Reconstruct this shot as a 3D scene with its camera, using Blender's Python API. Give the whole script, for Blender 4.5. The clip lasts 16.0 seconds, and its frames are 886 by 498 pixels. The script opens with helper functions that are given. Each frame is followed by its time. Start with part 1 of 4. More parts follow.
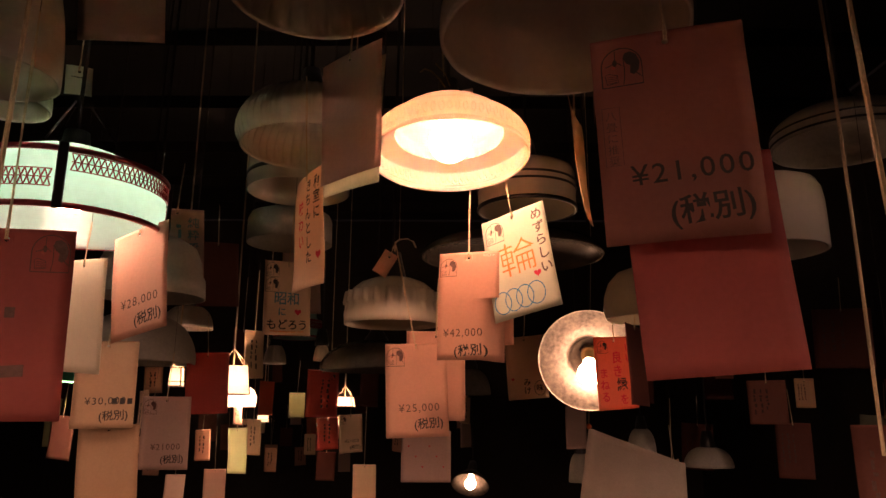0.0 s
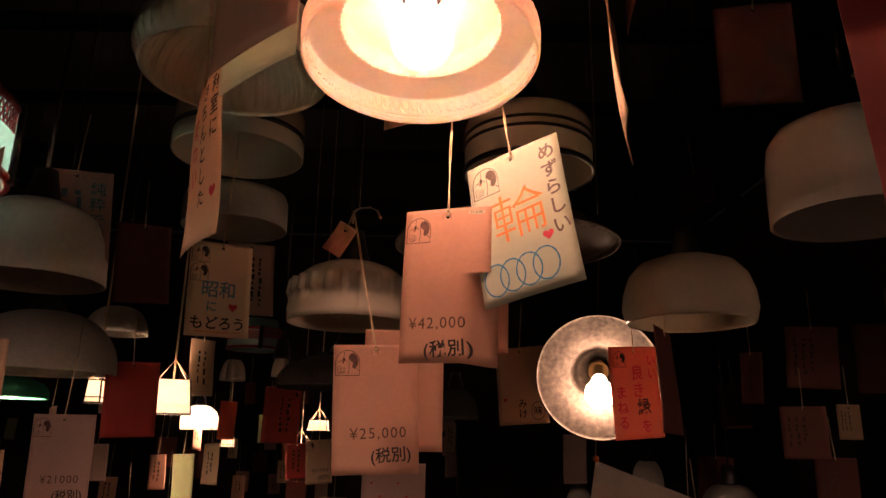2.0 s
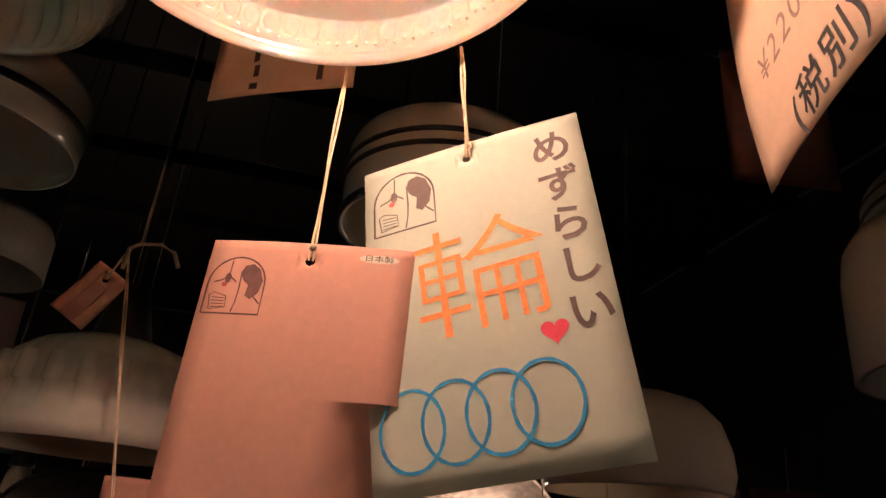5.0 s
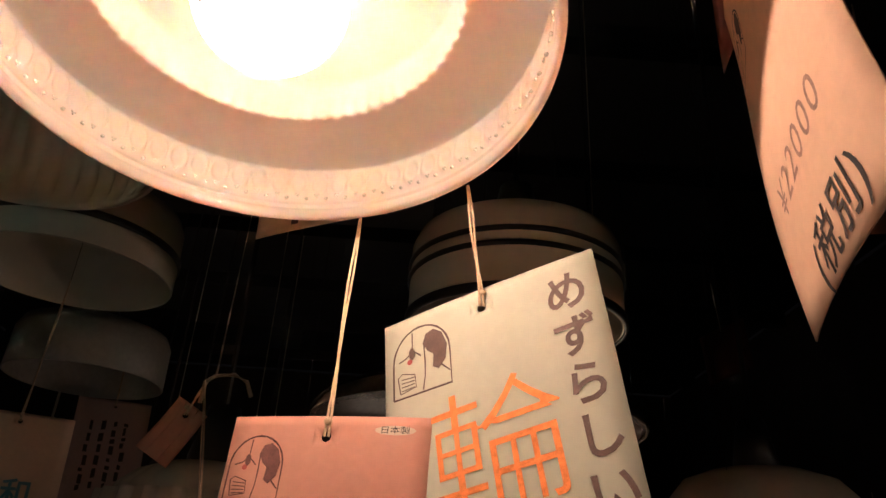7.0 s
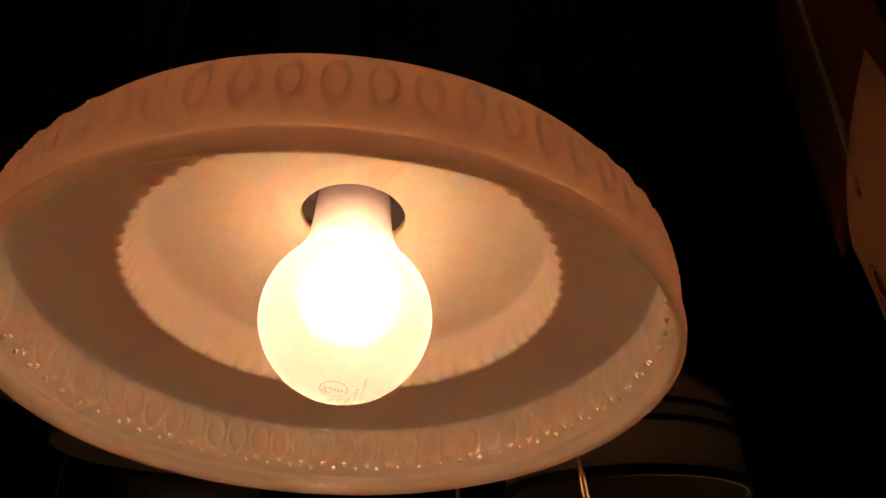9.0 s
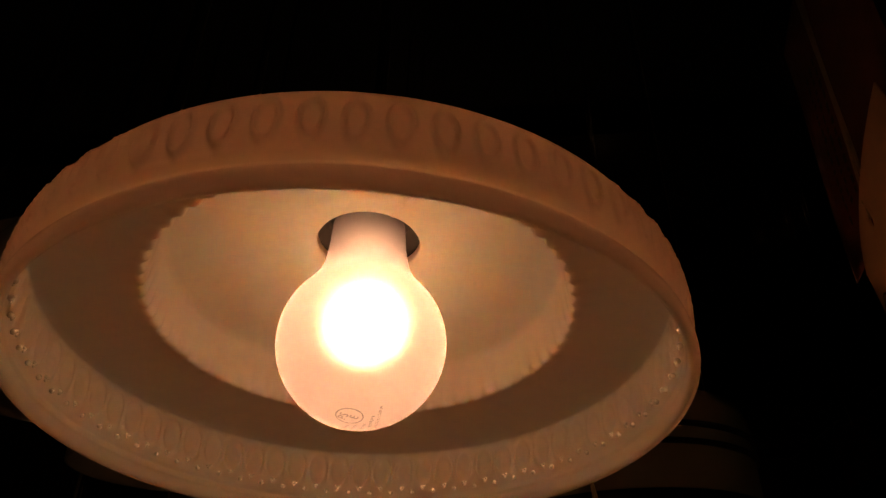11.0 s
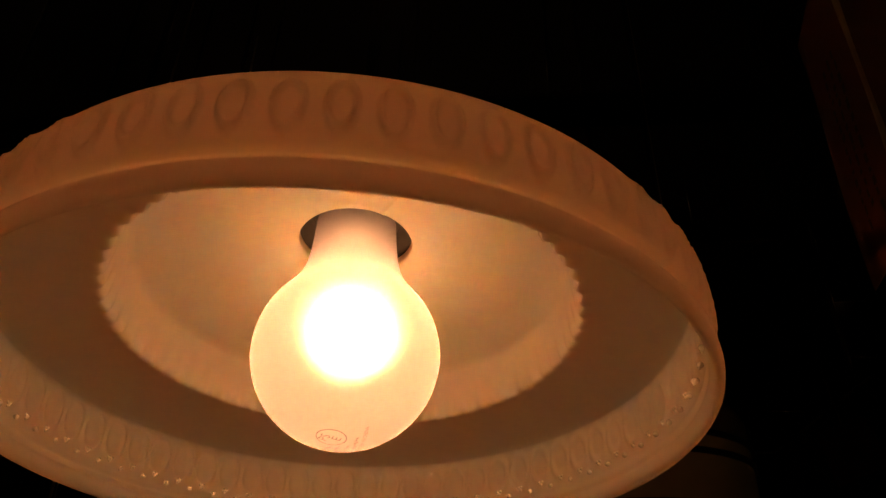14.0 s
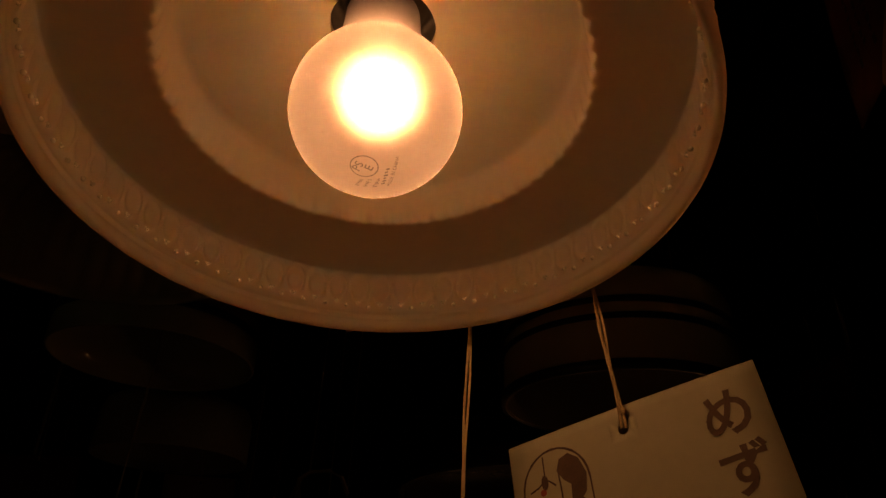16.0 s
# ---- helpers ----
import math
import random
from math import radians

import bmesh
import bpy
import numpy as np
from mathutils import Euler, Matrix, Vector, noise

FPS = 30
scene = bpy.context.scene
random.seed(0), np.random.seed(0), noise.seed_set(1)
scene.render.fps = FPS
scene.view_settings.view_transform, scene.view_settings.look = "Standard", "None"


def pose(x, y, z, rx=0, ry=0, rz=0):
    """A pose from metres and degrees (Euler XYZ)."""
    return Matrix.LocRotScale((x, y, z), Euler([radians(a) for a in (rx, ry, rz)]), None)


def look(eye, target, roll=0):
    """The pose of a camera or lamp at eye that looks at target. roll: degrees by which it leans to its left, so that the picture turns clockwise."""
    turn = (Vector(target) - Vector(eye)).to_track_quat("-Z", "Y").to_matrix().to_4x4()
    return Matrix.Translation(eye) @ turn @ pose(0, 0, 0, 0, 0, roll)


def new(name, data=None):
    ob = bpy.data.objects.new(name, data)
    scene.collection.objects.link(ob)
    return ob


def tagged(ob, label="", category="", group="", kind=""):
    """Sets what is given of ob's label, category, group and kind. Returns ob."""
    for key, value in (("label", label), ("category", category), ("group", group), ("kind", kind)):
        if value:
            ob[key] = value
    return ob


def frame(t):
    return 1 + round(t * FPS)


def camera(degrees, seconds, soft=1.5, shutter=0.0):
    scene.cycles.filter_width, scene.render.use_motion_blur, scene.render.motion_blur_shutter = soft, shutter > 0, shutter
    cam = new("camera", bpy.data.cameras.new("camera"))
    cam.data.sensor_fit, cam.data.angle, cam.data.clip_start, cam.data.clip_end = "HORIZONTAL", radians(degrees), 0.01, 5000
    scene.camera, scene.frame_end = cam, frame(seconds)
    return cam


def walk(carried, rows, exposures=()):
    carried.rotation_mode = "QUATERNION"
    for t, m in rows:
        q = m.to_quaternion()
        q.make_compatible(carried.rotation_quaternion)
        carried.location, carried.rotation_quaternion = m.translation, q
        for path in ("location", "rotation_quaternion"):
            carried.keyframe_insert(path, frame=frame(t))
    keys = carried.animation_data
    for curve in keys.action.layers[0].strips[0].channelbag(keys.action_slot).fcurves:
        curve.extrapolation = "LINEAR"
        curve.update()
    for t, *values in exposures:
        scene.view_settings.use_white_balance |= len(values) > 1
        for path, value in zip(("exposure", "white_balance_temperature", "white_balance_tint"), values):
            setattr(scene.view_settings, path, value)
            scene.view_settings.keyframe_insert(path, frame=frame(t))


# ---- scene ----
cam = camera(64.6, 16.0)
PATH = [
    (0, (0.031, 0.204, 1.76), (0.018, 2.153, 2.207), 0.3),
    (0.5, (0.022, 0.216, 1.761), (0.03, 2.158, 2.238), 0.5),
    (1, (0.013, 0.261, 1.752), (0.083, 2.199, 2.241), 0.3),
    (1.5, (0.02, 0.352, 1.736), (0.12, 2.294, 2.204), 0.6),
    (2, (0.052, 0.512, 1.761), (0.065, 2.445, 2.277), 1.1),
    (2.5, (0.058, 0.635, 1.799), (-0.031, 2.533, 2.425), 2.7),
    (3, (0.055, 0.714, 1.805), (-0.01, 2.593, 2.487), 4.3),
    (3.5, (0.036, 0.813, 1.816), (0.177, 2.662, 2.564), 4.7),
    (4, (0.038, 0.87, 1.83), (0.404, 2.666, 2.632), 5.8),
    (4.2, (0.036, 0.883, 1.839), (0.499, 2.657, 2.636), 4.8),
    (6.5, (0.094, 0.884, 1.885), (0.251, 2.686, 2.74), 4.5),
    (7, (0.094, 0.872, 1.913), (0.149, 2.668, 2.793), 3.5),
    (7.5, (0.0933, 0.8597, 1.9391), (0.065, 2.637, 2.856), 1.6),
    (8, (0.0895, 0.8631, 1.97), (-0.012, 2.614, 2.931), 1.0),
    (8.5, (0.0863, 0.8634, 1.9945), (-0.041, 2.602, 2.975), 0.9),
    (9, (0.0817, 0.8551, 2.0037), (-0.058, 2.578, 3.01), 0.1),
    (11.5, (0.0815, 0.8507, 2.0058), (-0.095, 2.541, 3.06), 0.8),
    (12, (0.0808, 0.8612, 2.018), (-0.068, 2.551, 3.078), 0.9),
    (12.5, (0.0781, 0.8669, 2.027), (-0.057, 2.574, 3.06), 1.1),
    (13, (0.0775, 0.8652, 2.0272), (-0.046, 2.571, 3.064), 1.0),
    (13.5, (0.0776, 0.8627, 2.0263), (-0.055, 2.565, 3.067), 1.1),
    (14, (0.0778, 0.8673, 2.0197), (-0.064, 2.579, 3.044), 1.0),
    (14.5, (0.0719, 0.8794, 2.0089), (-0.057, 2.619, 2.988), 1.7),
    (15, (0.0689, 0.8814, 2.0032), (-0.065, 2.622, 2.979), 1.2),
    (15.5, (0.0684, 0.8814, 1.9937), (-0.066, 2.639, 2.938), 1.9),
    (16, (0.0682, 0.8845, 1.9531), (-0.045, 2.637, 2.91), 2.2),
]
walk(cam, [(t, look(eye, target, roll)) for t, eye, target, roll in PATH],
     exposures=[(0.0, 0.95, 6150, 40), (1.0, 0.68, 5950, 37), (2.0, 0.42, 5650, 34), (4.0, 0.4, 5000, 25), (6.5, 0.25, 4600, 14), (7.5, -0.3, 4700, 15), (8.5, -1.7, 6300, 29),
                (9.2, -2.15, 7000, 30), (11.5, -3.05, 7600, 31), (13.0, -2.7, 9100, 38), (14.5, -2.8, 9800, 38), (16.0, -3.85, 10800, 37)])

# ---------------------------------------------------------------- world
world = bpy.data.worlds.new("night_shop")
world.use_nodes = True
world.node_tree.nodes["Background"].inputs[0].default_value = (0.9, 0.6, 0.4, 1)
world.node_tree.nodes["Background"].inputs[1].default_value = 0.002
scene.world = world


# ---------------------------------------------------------------- materials
def nodes_of(name):
    m = bpy.data.materials.new(name)
    m.use_nodes = True
    nt = m.node_tree
    for n in list(nt.nodes):
        nt.nodes.remove(n)
    return m, nt, nt.nodes.new("ShaderNodeOutputMaterial")


def varied(nt, base, amount, scale, detail=4.0):
    """A colour that drifts by amount at two scales."""
    tc = nt.nodes.new("ShaderNodeTexCoord")
    big, small = nt.nodes.new("ShaderNodeTexNoise"), nt.nodes.new("ShaderNodeTexNoise")
    big.inputs["Scale"].default_value, small.inputs["Scale"].default_value = scale, scale * 9
    big.inputs["Detail"].default_value = small.inputs["Detail"].default_value = detail
    add = nt.nodes.new("ShaderNodeMath")
    add.operation = "ADD"
    for i, n in enumerate((big, small)):
        nt.links.new(tc.outputs["Object"], n.inputs["Vector"])
        nt.links.new(n.outputs["Fac"], add.inputs[i])
    ramp = nt.nodes.new("ShaderNodeMapRange")
    ramp.inputs["From Min"].default_value, ramp.inputs["From Max"].default_value = 0.65, 1.35
    ramp.inputs["To Min"].default_value, ramp.inputs["To Max"].default_value = 1 - amount, 1 + amount
    nt.links.new(add.outputs[0], ramp.inputs["Value"])
    mul = nt.nodes.new("ShaderNodeVectorMath")
    mul.operation = "SCALE"
    mul.inputs[0].default_value = base
    nt.links.new(ramp.outputs["Result"], mul.inputs["Scale"])
    return mul.outputs["Vector"], small.outputs["Fac"]


def surface(name, base, rough=0.6, amount=0.12, scale=12, bump=0.0, metal=0.0, through_light=0.0, coat=0.0, spec=0.5, deep=0.0, passing=(1, 1, 1)):
    """An opaque or, with through_light, a light-passing surface (milk glass, paper)."""
    m, nt, out = nodes_of(name)
    col, fine = varied(nt, base, amount, scale)
    p = nt.nodes.new("ShaderNodeBsdfPrincipled")
    p.inputs["Roughness"].default_value, p.inputs["Metallic"].default_value = rough, metal
    p.inputs["Coat Weight"].default_value = coat
    p.inputs["Specular IOR Level"].default_value = spec
    if deep:
        p.inputs["Subsurface Weight"].default_value, p.inputs["Subsurface Scale"].default_value = 1.0, deep
        p.inputs["Subsurface Radius"].default_value = (1.0, 0.72, 0.5)
    nt.links.new(col, p.inputs["Base Color"])
    if bump:
        b = nt.nodes.new("ShaderNodeBump")
        b.inputs["Strength"].default_value, b.inputs["Distance"].default_value = bump, 0.002
        nt.links.new(fine, b.inputs["Height"])
        nt.links.new(b.outputs["Normal"], p.inputs["Normal"])
    last = p.outputs[0]
    if through_light:
        tr = nt.nodes.new("ShaderNodeBsdfTranslucent")
        tint = nt.nodes.new("ShaderNodeVectorMath")
        tint.operation = "MULTIPLY"
        tint.inputs[1].default_value = passing
        nt.links.new(col, tint.inputs[0])
        nt.links.new(tint.outputs["Vector"], tr.inputs["Color"])
        mix = nt.nodes.new("ShaderNodeMixShader")
        mix.inputs[0].default_value = through_light
        nt.links.new(p.outputs[0], mix.inputs[1])
        nt.links.new(tr.outputs[0], mix.inputs[2])
        last = mix.outputs[0]
    nt.links.new(last, out.inputs["Surface"])
    return m


def glow(name, colour, strength, clear=0.0):
    """What gives off light: a bulb's glass or filament; clear lets light pass."""
    m, nt, out = nodes_of(name)
    e = nt.nodes.new("ShaderNodeEmission")
    e.inputs[0].default_value, e.inputs[1].default_value = (*colour, 1), strength
    last = e.outputs[0]
    if clear:
        tr = nt.nodes.new("ShaderNodeBsdfTransparent")
        mix = nt.nodes.new("ShaderNodeMixShader")
        mix.inputs[0].default_value = clear
        nt.links.new(e.outputs[0], mix.inputs[1])
        nt.links.new(tr.outputs[0], mix.inputs[2])
        last = mix.outputs[0]
    nt.links.new(last, out.inputs["Surface"])
    return m


milk = surface("milk_glass", (0.89, 0.83, 0.745), 0.08, 0.03, 20, 0.02, through_light=0.76)
opal = surface("opal_glass", (0.76, 0.69, 0.58), 0.06, 0.03, 20, 0.02, through_light=0.77, deep=0.005, passing=(1.25, 1.13, 1.16))
pearl = surface("moulded_glass_pearl", (0.80, 0.72, 0.60), 0.03, 0.02, 20, through_light=0.08, coat=1.0)
milk_old = surface("aged_milk_glass", (0.64, 0.585, 0.47), 0.12, 0.04, 14, 0.03, through_light=0.18)
milk_dim = surface("dusty_milk_glass", (0.50, 0.47, 0.41), 0.3, 0.14, 16, 0.05, through_light=0.15)
milk_thin = surface("thin_frosted_glass", (0.74, 0.66, 0.56), 0.15, 0.08, 16, 0.03, through_light=0.45)
milk_teal = surface("pale_teal_glass", (0.32, 0.47, 0.45), 0.10, 0.05, 12, 0.02, through_light=0.68, passing=(1.65, 1.65, 1.65))
porcelain = surface("glossy_white_porcelain", (0.80, 0.75, 0.66), 0.08, 0.03, 14, 0.02, coat=0.5)
opaline = surface("thin_opaline_glass", (0.66, 0.59, 0.48), 0.12, 0.06, 14, 0.03, through_light=0.45)
enamel_grey = surface("dark_enamel", (0.10, 0.085, 0.07), 0.25, 0.2, 14, 0.05)
enamel_green = surface("green_enamel", (0.05, 0.28, 0.16), 0.2, 0.1, 14, 0.03)
aluminium = surface("worn_aluminium", (0.075, 0.058, 0.046), 0.45, 0.65, 12, 0.3, metal=0.8)
maroon = surface("maroon_enamel_trim", (0.34, 0.03, 0.035), 0.3, 0.15, 20)
black_metal = surface("black_painted_metal", (0.018, 0.016, 0.015), 0.4, 0.2, 20)
brass = surface("tarnished_brass", (0.42, 0.29, 0.12), 0.35, 0.2, 20, metal=1.0)
cord_dark = surface("dark_cloth_cord", (0.03, 0.024, 0.02), 0.8, 0.2, 80)
twine = surface("cotton_twine", (0.62, 0.47, 0.29), 0.85, 0.2, 300, 0.4)
# near black: the dark of the unlit room is put into both colours
unlit_wood = surface("near_black_wood", (0.006, 0.0045, 0.0035), 0.7, 0.3, 4, 0.2)
unlit_plaster = surface("near_black_plaster", (0.022, 0.016, 0.013), 0.85, 0.3, 3, 0.2)
cloth_white = surface("off_white_cloth", (0.50, 0.42, 0.34), 0.8, 0.08, 30, 0.3, through_light=0.2)
orange_bead = surface("orange_bead", (0.75, 0.16, 0.03), 0.3, 0.1, 30)

paper_pink = surface("pink_card", (0.72, 0.41, 0.285), 0.75, 0.05, 25, 0.10, through_light=0.40, spec=0.2)
paper_white = surface("pale_green_card", (0.69, 0.70, 0.555), 0.75, 0.04, 25, 0.08, through_light=0.40, spec=0.2)
paper_cream = surface("cream_card", (0.80, 0.57, 0.37), 0.75, 0.05, 25, 0.10, through_light=0.25, spec=0.2)
paper_grey = surface("greyish_pink_card", (0.60, 0.42, 0.35), 0.75, 0.06, 25, 0.10, through_light=0.40, spec=0.2)
# darker copies of the pink and red papers: shade put into the colour
paper_shaded = surface("shaded_rose_card", (0.30, 0.125, 0.095), 0.75, 0.07, 25, 0.10, through_light=0.40, spec=0.2)
paper_red_shaded = surface("shaded_red_card", (0.36, 0.095, 0.08), 0.75, 0.07, 25, 0.10, through_light=0.40, spec=0.2)
paper_red = surface("red_card", (0.58, 0.11, 0.075), 0.75, 0.06, 25, 0.10, through_light=0.40, spec=0.2)
paper_orange = surface("orange_card", (0.78, 0.25, 0.13), 0.75, 0.06, 25, 0.10, through_light=0.40, spec=0.2)
# brown for dark cards, and for paler wall cards with shade painted in
paper_dark_shaded = surface("dark_and_shaded_card", (0.16, 0.06, 0.045), 0.75, 0.08, 25, 0.10, through_light=0.40, spec=0.2)
paper_green = surface("pale_yellow_green_card", (0.66, 0.68, 0.36), 0.75, 0.05, 25, 0.10, through_light=0.40, spec=0.2)
paper_blank = surface("blank_cream_card", (0.86, 0.74, 0.57), 0.75, 0.04, 25, 0.08, through_light=0.40, spec=0.2)
paper_kraft = surface("tan_card", (0.56, 0.36, 0.22), 0.75, 0.06, 25, 0.10, through_light=0.40, spec=0.2)
# pale green paper with the dimness of the wall side painted in
paper_green_shaded = surface("shaded_green_card", (0.20, 0.20, 0.14), 0.75, 0.07, 25, 0.10, through_light=0.30, spec=0.2)
sticker = surface("cream_sticker", (0.74, 0.64, 0.48), 0.5, 0.03, 40)

neck_dark = surface("dark_neck_lining", (0.035, 0.032, 0.03), 0.6, 0.05, 40)

ink_black = surface("black_ink", (0.03, 0.022, 0.02), 0.7, 0.25, 220)
ink_stamp = surface("worn_stamp_ink", (0.12, 0.05, 0.04), 0.8, 0.5, 300)
ink_spot = surface("faded_red_ink", (0.45, 0.10, 0.07), 0.8, 0.2, 200)
ink_price = surface("brown_stamp_ink", (0.13, 0.07, 0.05), 0.8, 0.4, 300)
ink_faint = surface("faint_stamp_ink", (0.12, 0.06, 0.05), 0.8, 0.4, 260)
ink_pale = surface("pale_stamp_ink", (0.34, 0.21, 0.15), 0.8, 0.35, 260)
ink_brown = surface("brown_marker", (0.10, 0.06, 0.045), 0.7, 0.3, 200)
ink_orange = surface("orange_crayon", (0.80, 0.25, 0.03), 0.8, 0.35, 400)
ink_blue = surface("blue_marker", (0.03, 0.24, 0.50), 0.6, 0.3, 220)
ink_red = surface("red_marker", (0.65, 0.02, 0.05), 0.6, 0.2, 220)
ink_teal = surface("faded_blue_marker", (0.12, 0.25, 0.30), 0.7, 0.3, 220)

filament = glow("hot_filament", (1.0, 0.56, 0.27), 2950.0)


def frosted(name, colour):
    """Frosted bulb glass: part clear, part scattered forwards, part diffused."""
    m, nt, out = nodes_of(name)
    clear, rough, spread = nt.nodes.new("ShaderNodeBsdfTransparent"), nt.nodes.new("ShaderNodeBsdfRefraction"), nt.nodes.new("ShaderNodeBsdfTranslucent")
    rough.inputs["Roughness"].default_value, rough.inputs["IOR"].default_value = 0.55, 1.35
    rough.inputs["Color"].default_value = (1.0, 0.86, 0.74, 1)
    spread.inputs["Color"].default_value = (*colour, 1)
    a, c = nt.nodes.new("ShaderNodeMixShader"), nt.nodes.new("ShaderNodeMixShader")
    a.inputs[0].default_value, c.inputs[0].default_value = 0.80, 0.32
    nt.links.new(rough.outputs[0], a.inputs[1])
    nt.links.new(spread.outputs[0], a.inputs[2])
    nt.links.new(a.outputs[0], c.inputs[1])
    nt.links.new(clear.outputs[0], c.inputs[2])
    nt.links.new(c.outputs[0], out.inputs["Surface"])
    return m


bulb_skin = frosted("frosted_bulb_glass", (0.086, 0.081, 0.087))
bulb_warm = glow("lit_bulb", (1.0, 0.62, 0.30), 32.0)
bulb_white = glow("lit_white_bulb", (1.0, 0.66, 0.38), 42.0)
# bulbs of the added, unseen fill lamps
bulb_fill = glow("fill_bulb", (1.0, 0.61, 0.30), 820.0)
bulb_fill_side = glow("fill_bulb_side", (1.0, 0.66, 0.38), 560.0)
bulb_far = glow("lit_bulb_far", (1.0, 0.62, 0.30), 400.0)


# ---------------------------------------------------------------- building helpers
def link_mesh(name, bm, material, smooth=False):
    me = bpy.data.meshes.new(name)
    bm.normal_update()
    bm.to_mesh(me)
    bm.free()
    if smooth:
        for poly in me.polygons:
            poly.use_smooth = True
    for m in (material if isinstance(material, (list, tuple)) else [material]):
        me.materials.append(m)
    return me


def part(name, bm, material, parent=None, label="", smooth=False):
    ob = new(name, link_mesh(name, bm, material, smooth))
    if parent:
        ob.parent = parent
    if label:
        ob["label"] = label
    return ob


def thing(name, m, label, category, group="", kind=""):
    ob = new(name)
    ob.empty_display_size = 0.02
    ob.matrix_world = m
    return tagged(ob, label, category, group, kind)


def lathe(profile, seg=64, shape=None, closed=True):
    """A turned form: profile is a list of (r, z); shape(theta, r, z, i) may change r and z."""
    bm = bmesh.new()
    rings = []
    for i, (r, z) in enumerate(profile):
        ring = []
        for k in range(seg):
            a = 2 * math.pi * k / seg
            rr, zz = shape(a, r, z, i) if shape else (r, z)
            ring.append(bm.verts.new((rr * math.cos(a), rr * math.sin(a), zz)))
        rings.append(ring)
    n = len(rings)
    for i in range(n if closed else n - 1):
        a, b = rings[i], rings[(i + 1) % n]
        for k in range(seg):
            bm.faces.new((a[k], a[(k + 1) % seg], b[(k + 1) % seg], b[k]))
    bmesh.ops.recalc_face_normals(bm, faces=bm.faces)
    return bm


def tube(bm, points, radius, seg=6, cap=True):
    """A round strand through the points."""
    points = [Vector(p) for p in points]
    rings = []
    for i, p in enumerate(points):
        d = (points[min(i + 1, len(points) - 1)] - points[max(i - 1, 0)]).normalized()
        u = d.orthogonal().normalized()
        w = d.cross(u)
        rings.append([bm.verts.new(p + radius * (math.cos(2 * math.pi * k / seg) * u + math.sin(2 * math.pi * k / seg) * w)) for k in range(seg)])
    for a, b in zip(rings, rings[1:]):
        best = min(range(seg), key=lambda s: (a[0].co - b[s].co).length)
        for k in range(seg):
            bm.faces.new((a[k], a[(k + 1) % seg], b[(k + 1 + best) % seg], b[(k + best) % seg]))
    if cap:
        bm.faces.new(rings[0])
        bm.faces.new(rings[-1])


def box(bm, centre, size):
    bmesh.ops.create_cube(bm, size=1, matrix=Matrix.Translation(centre) @ Matrix.Diagonal((*size, 1)))


def ball(bm, centre, r, u=16, v=10):
    bmesh.ops.create_uvsphere(bm, u_segments=u, v_segments=v, radius=r, matrix=Matrix.Translation(centre))


def shell(outer, th):
    """Closes an outer profile (top to rim) with an inner one."""
    inner = []
    n = len(outer)
    for i, (r, z) in enumerate(outer):
        a, b = Vector(outer[max(i - 1, 0)]), Vector(outer[min(i + 1, n - 1)])
        d = (b - a).normalized()
        inner.append((max(r + d.y * th, 0.002), z - d.x * th))
    return outer + inner[::-1]


CEILING = 3.60


# ---------------------------------------------------------------- writing
def glyphs(text, size, bold=0.0, apart=1.0):
    """Flat triangles of a line of writing: points (x, z) and faces, starting at 0, 0."""
    cu = bpy.data.curves.new("writing", "FONT")
    cu.body, cu.size, cu.offset, cu.resolution_u = text, size, bold, 3
    cu.align_x, cu.space_character = "CENTER", apart
    ob = bpy.data.objects.new("writing", cu)
    scene.collection.objects.link(ob)
    dg = bpy.context.evaluated_depsgraph_get()
    me = bpy.data.meshes.new_from_object(ob.evaluated_get(dg))
    pts = [(v.co.x, v.co.y) for v in me.vertices]
    faces = [tuple(p.vertices) for p in me.polygons]
    bpy.data.objects.remove(ob)
    bpy.data.meshes.remove(me)
    return pts, faces


def flat(parent, name, pts, faces, bend, material, lift=0.0005):
    """Lays flat drawn shapes (x, z) on a bent card."""
    bm = bmesh.new()
    vs = [bm.verts.new((x, bend(x, z) - lift, z)) for x, z in pts]
    for f in faces:
        try:
            bm.faces.new([vs[i] for i in f])
        except ValueError:
            pass
    return part(name, bm, material, parent)


def write(parent, bend, text, x, z, size, material, turn=0.0, bold=0.0, column=False, name="writing", wide=1.0, lift=0.0005, apart=1.0):
    if column:
        for i, ch in enumerate(text):
            write(parent, bend, ch, x + math.sin(radians(turn)) * i * size * 1.08, z - i * size * 1.08, size, material, turn, bold, False, name, wide, lift, apart)
        return
    pts, faces = glyphs(text, size, bold, apart)
    c, s = math.cos(radians(turn)), math.sin(radians(turn))
    flat(parent, name, [(x + c * px * wide - s * pz, z + s * px * wide + c * pz) for px, pz in pts], faces, bend, material, lift)


def stroke(points, width):
    """A drawn line as flat quads."""
    pts, faces = [], []
    for i, p in enumerate(points):
        a, b = Vector(points[max(i - 1, 0)]), Vector(points[min(i + 1, len(points) - 1)])
        d = (b - a).normalized()
        w = width * (0.85 + 0.15 * math.sin(i * 2.3))
        pts += [(p[0] - d.y * w / 2, p[1] + d.x * w / 2), (p[0] + d.y * w / 2, p[1] - d.x * w / 2)]
        if i:
            k = 2 * i
            faces.append((k - 2, k - 1, k + 1, k))
    return pts, faces


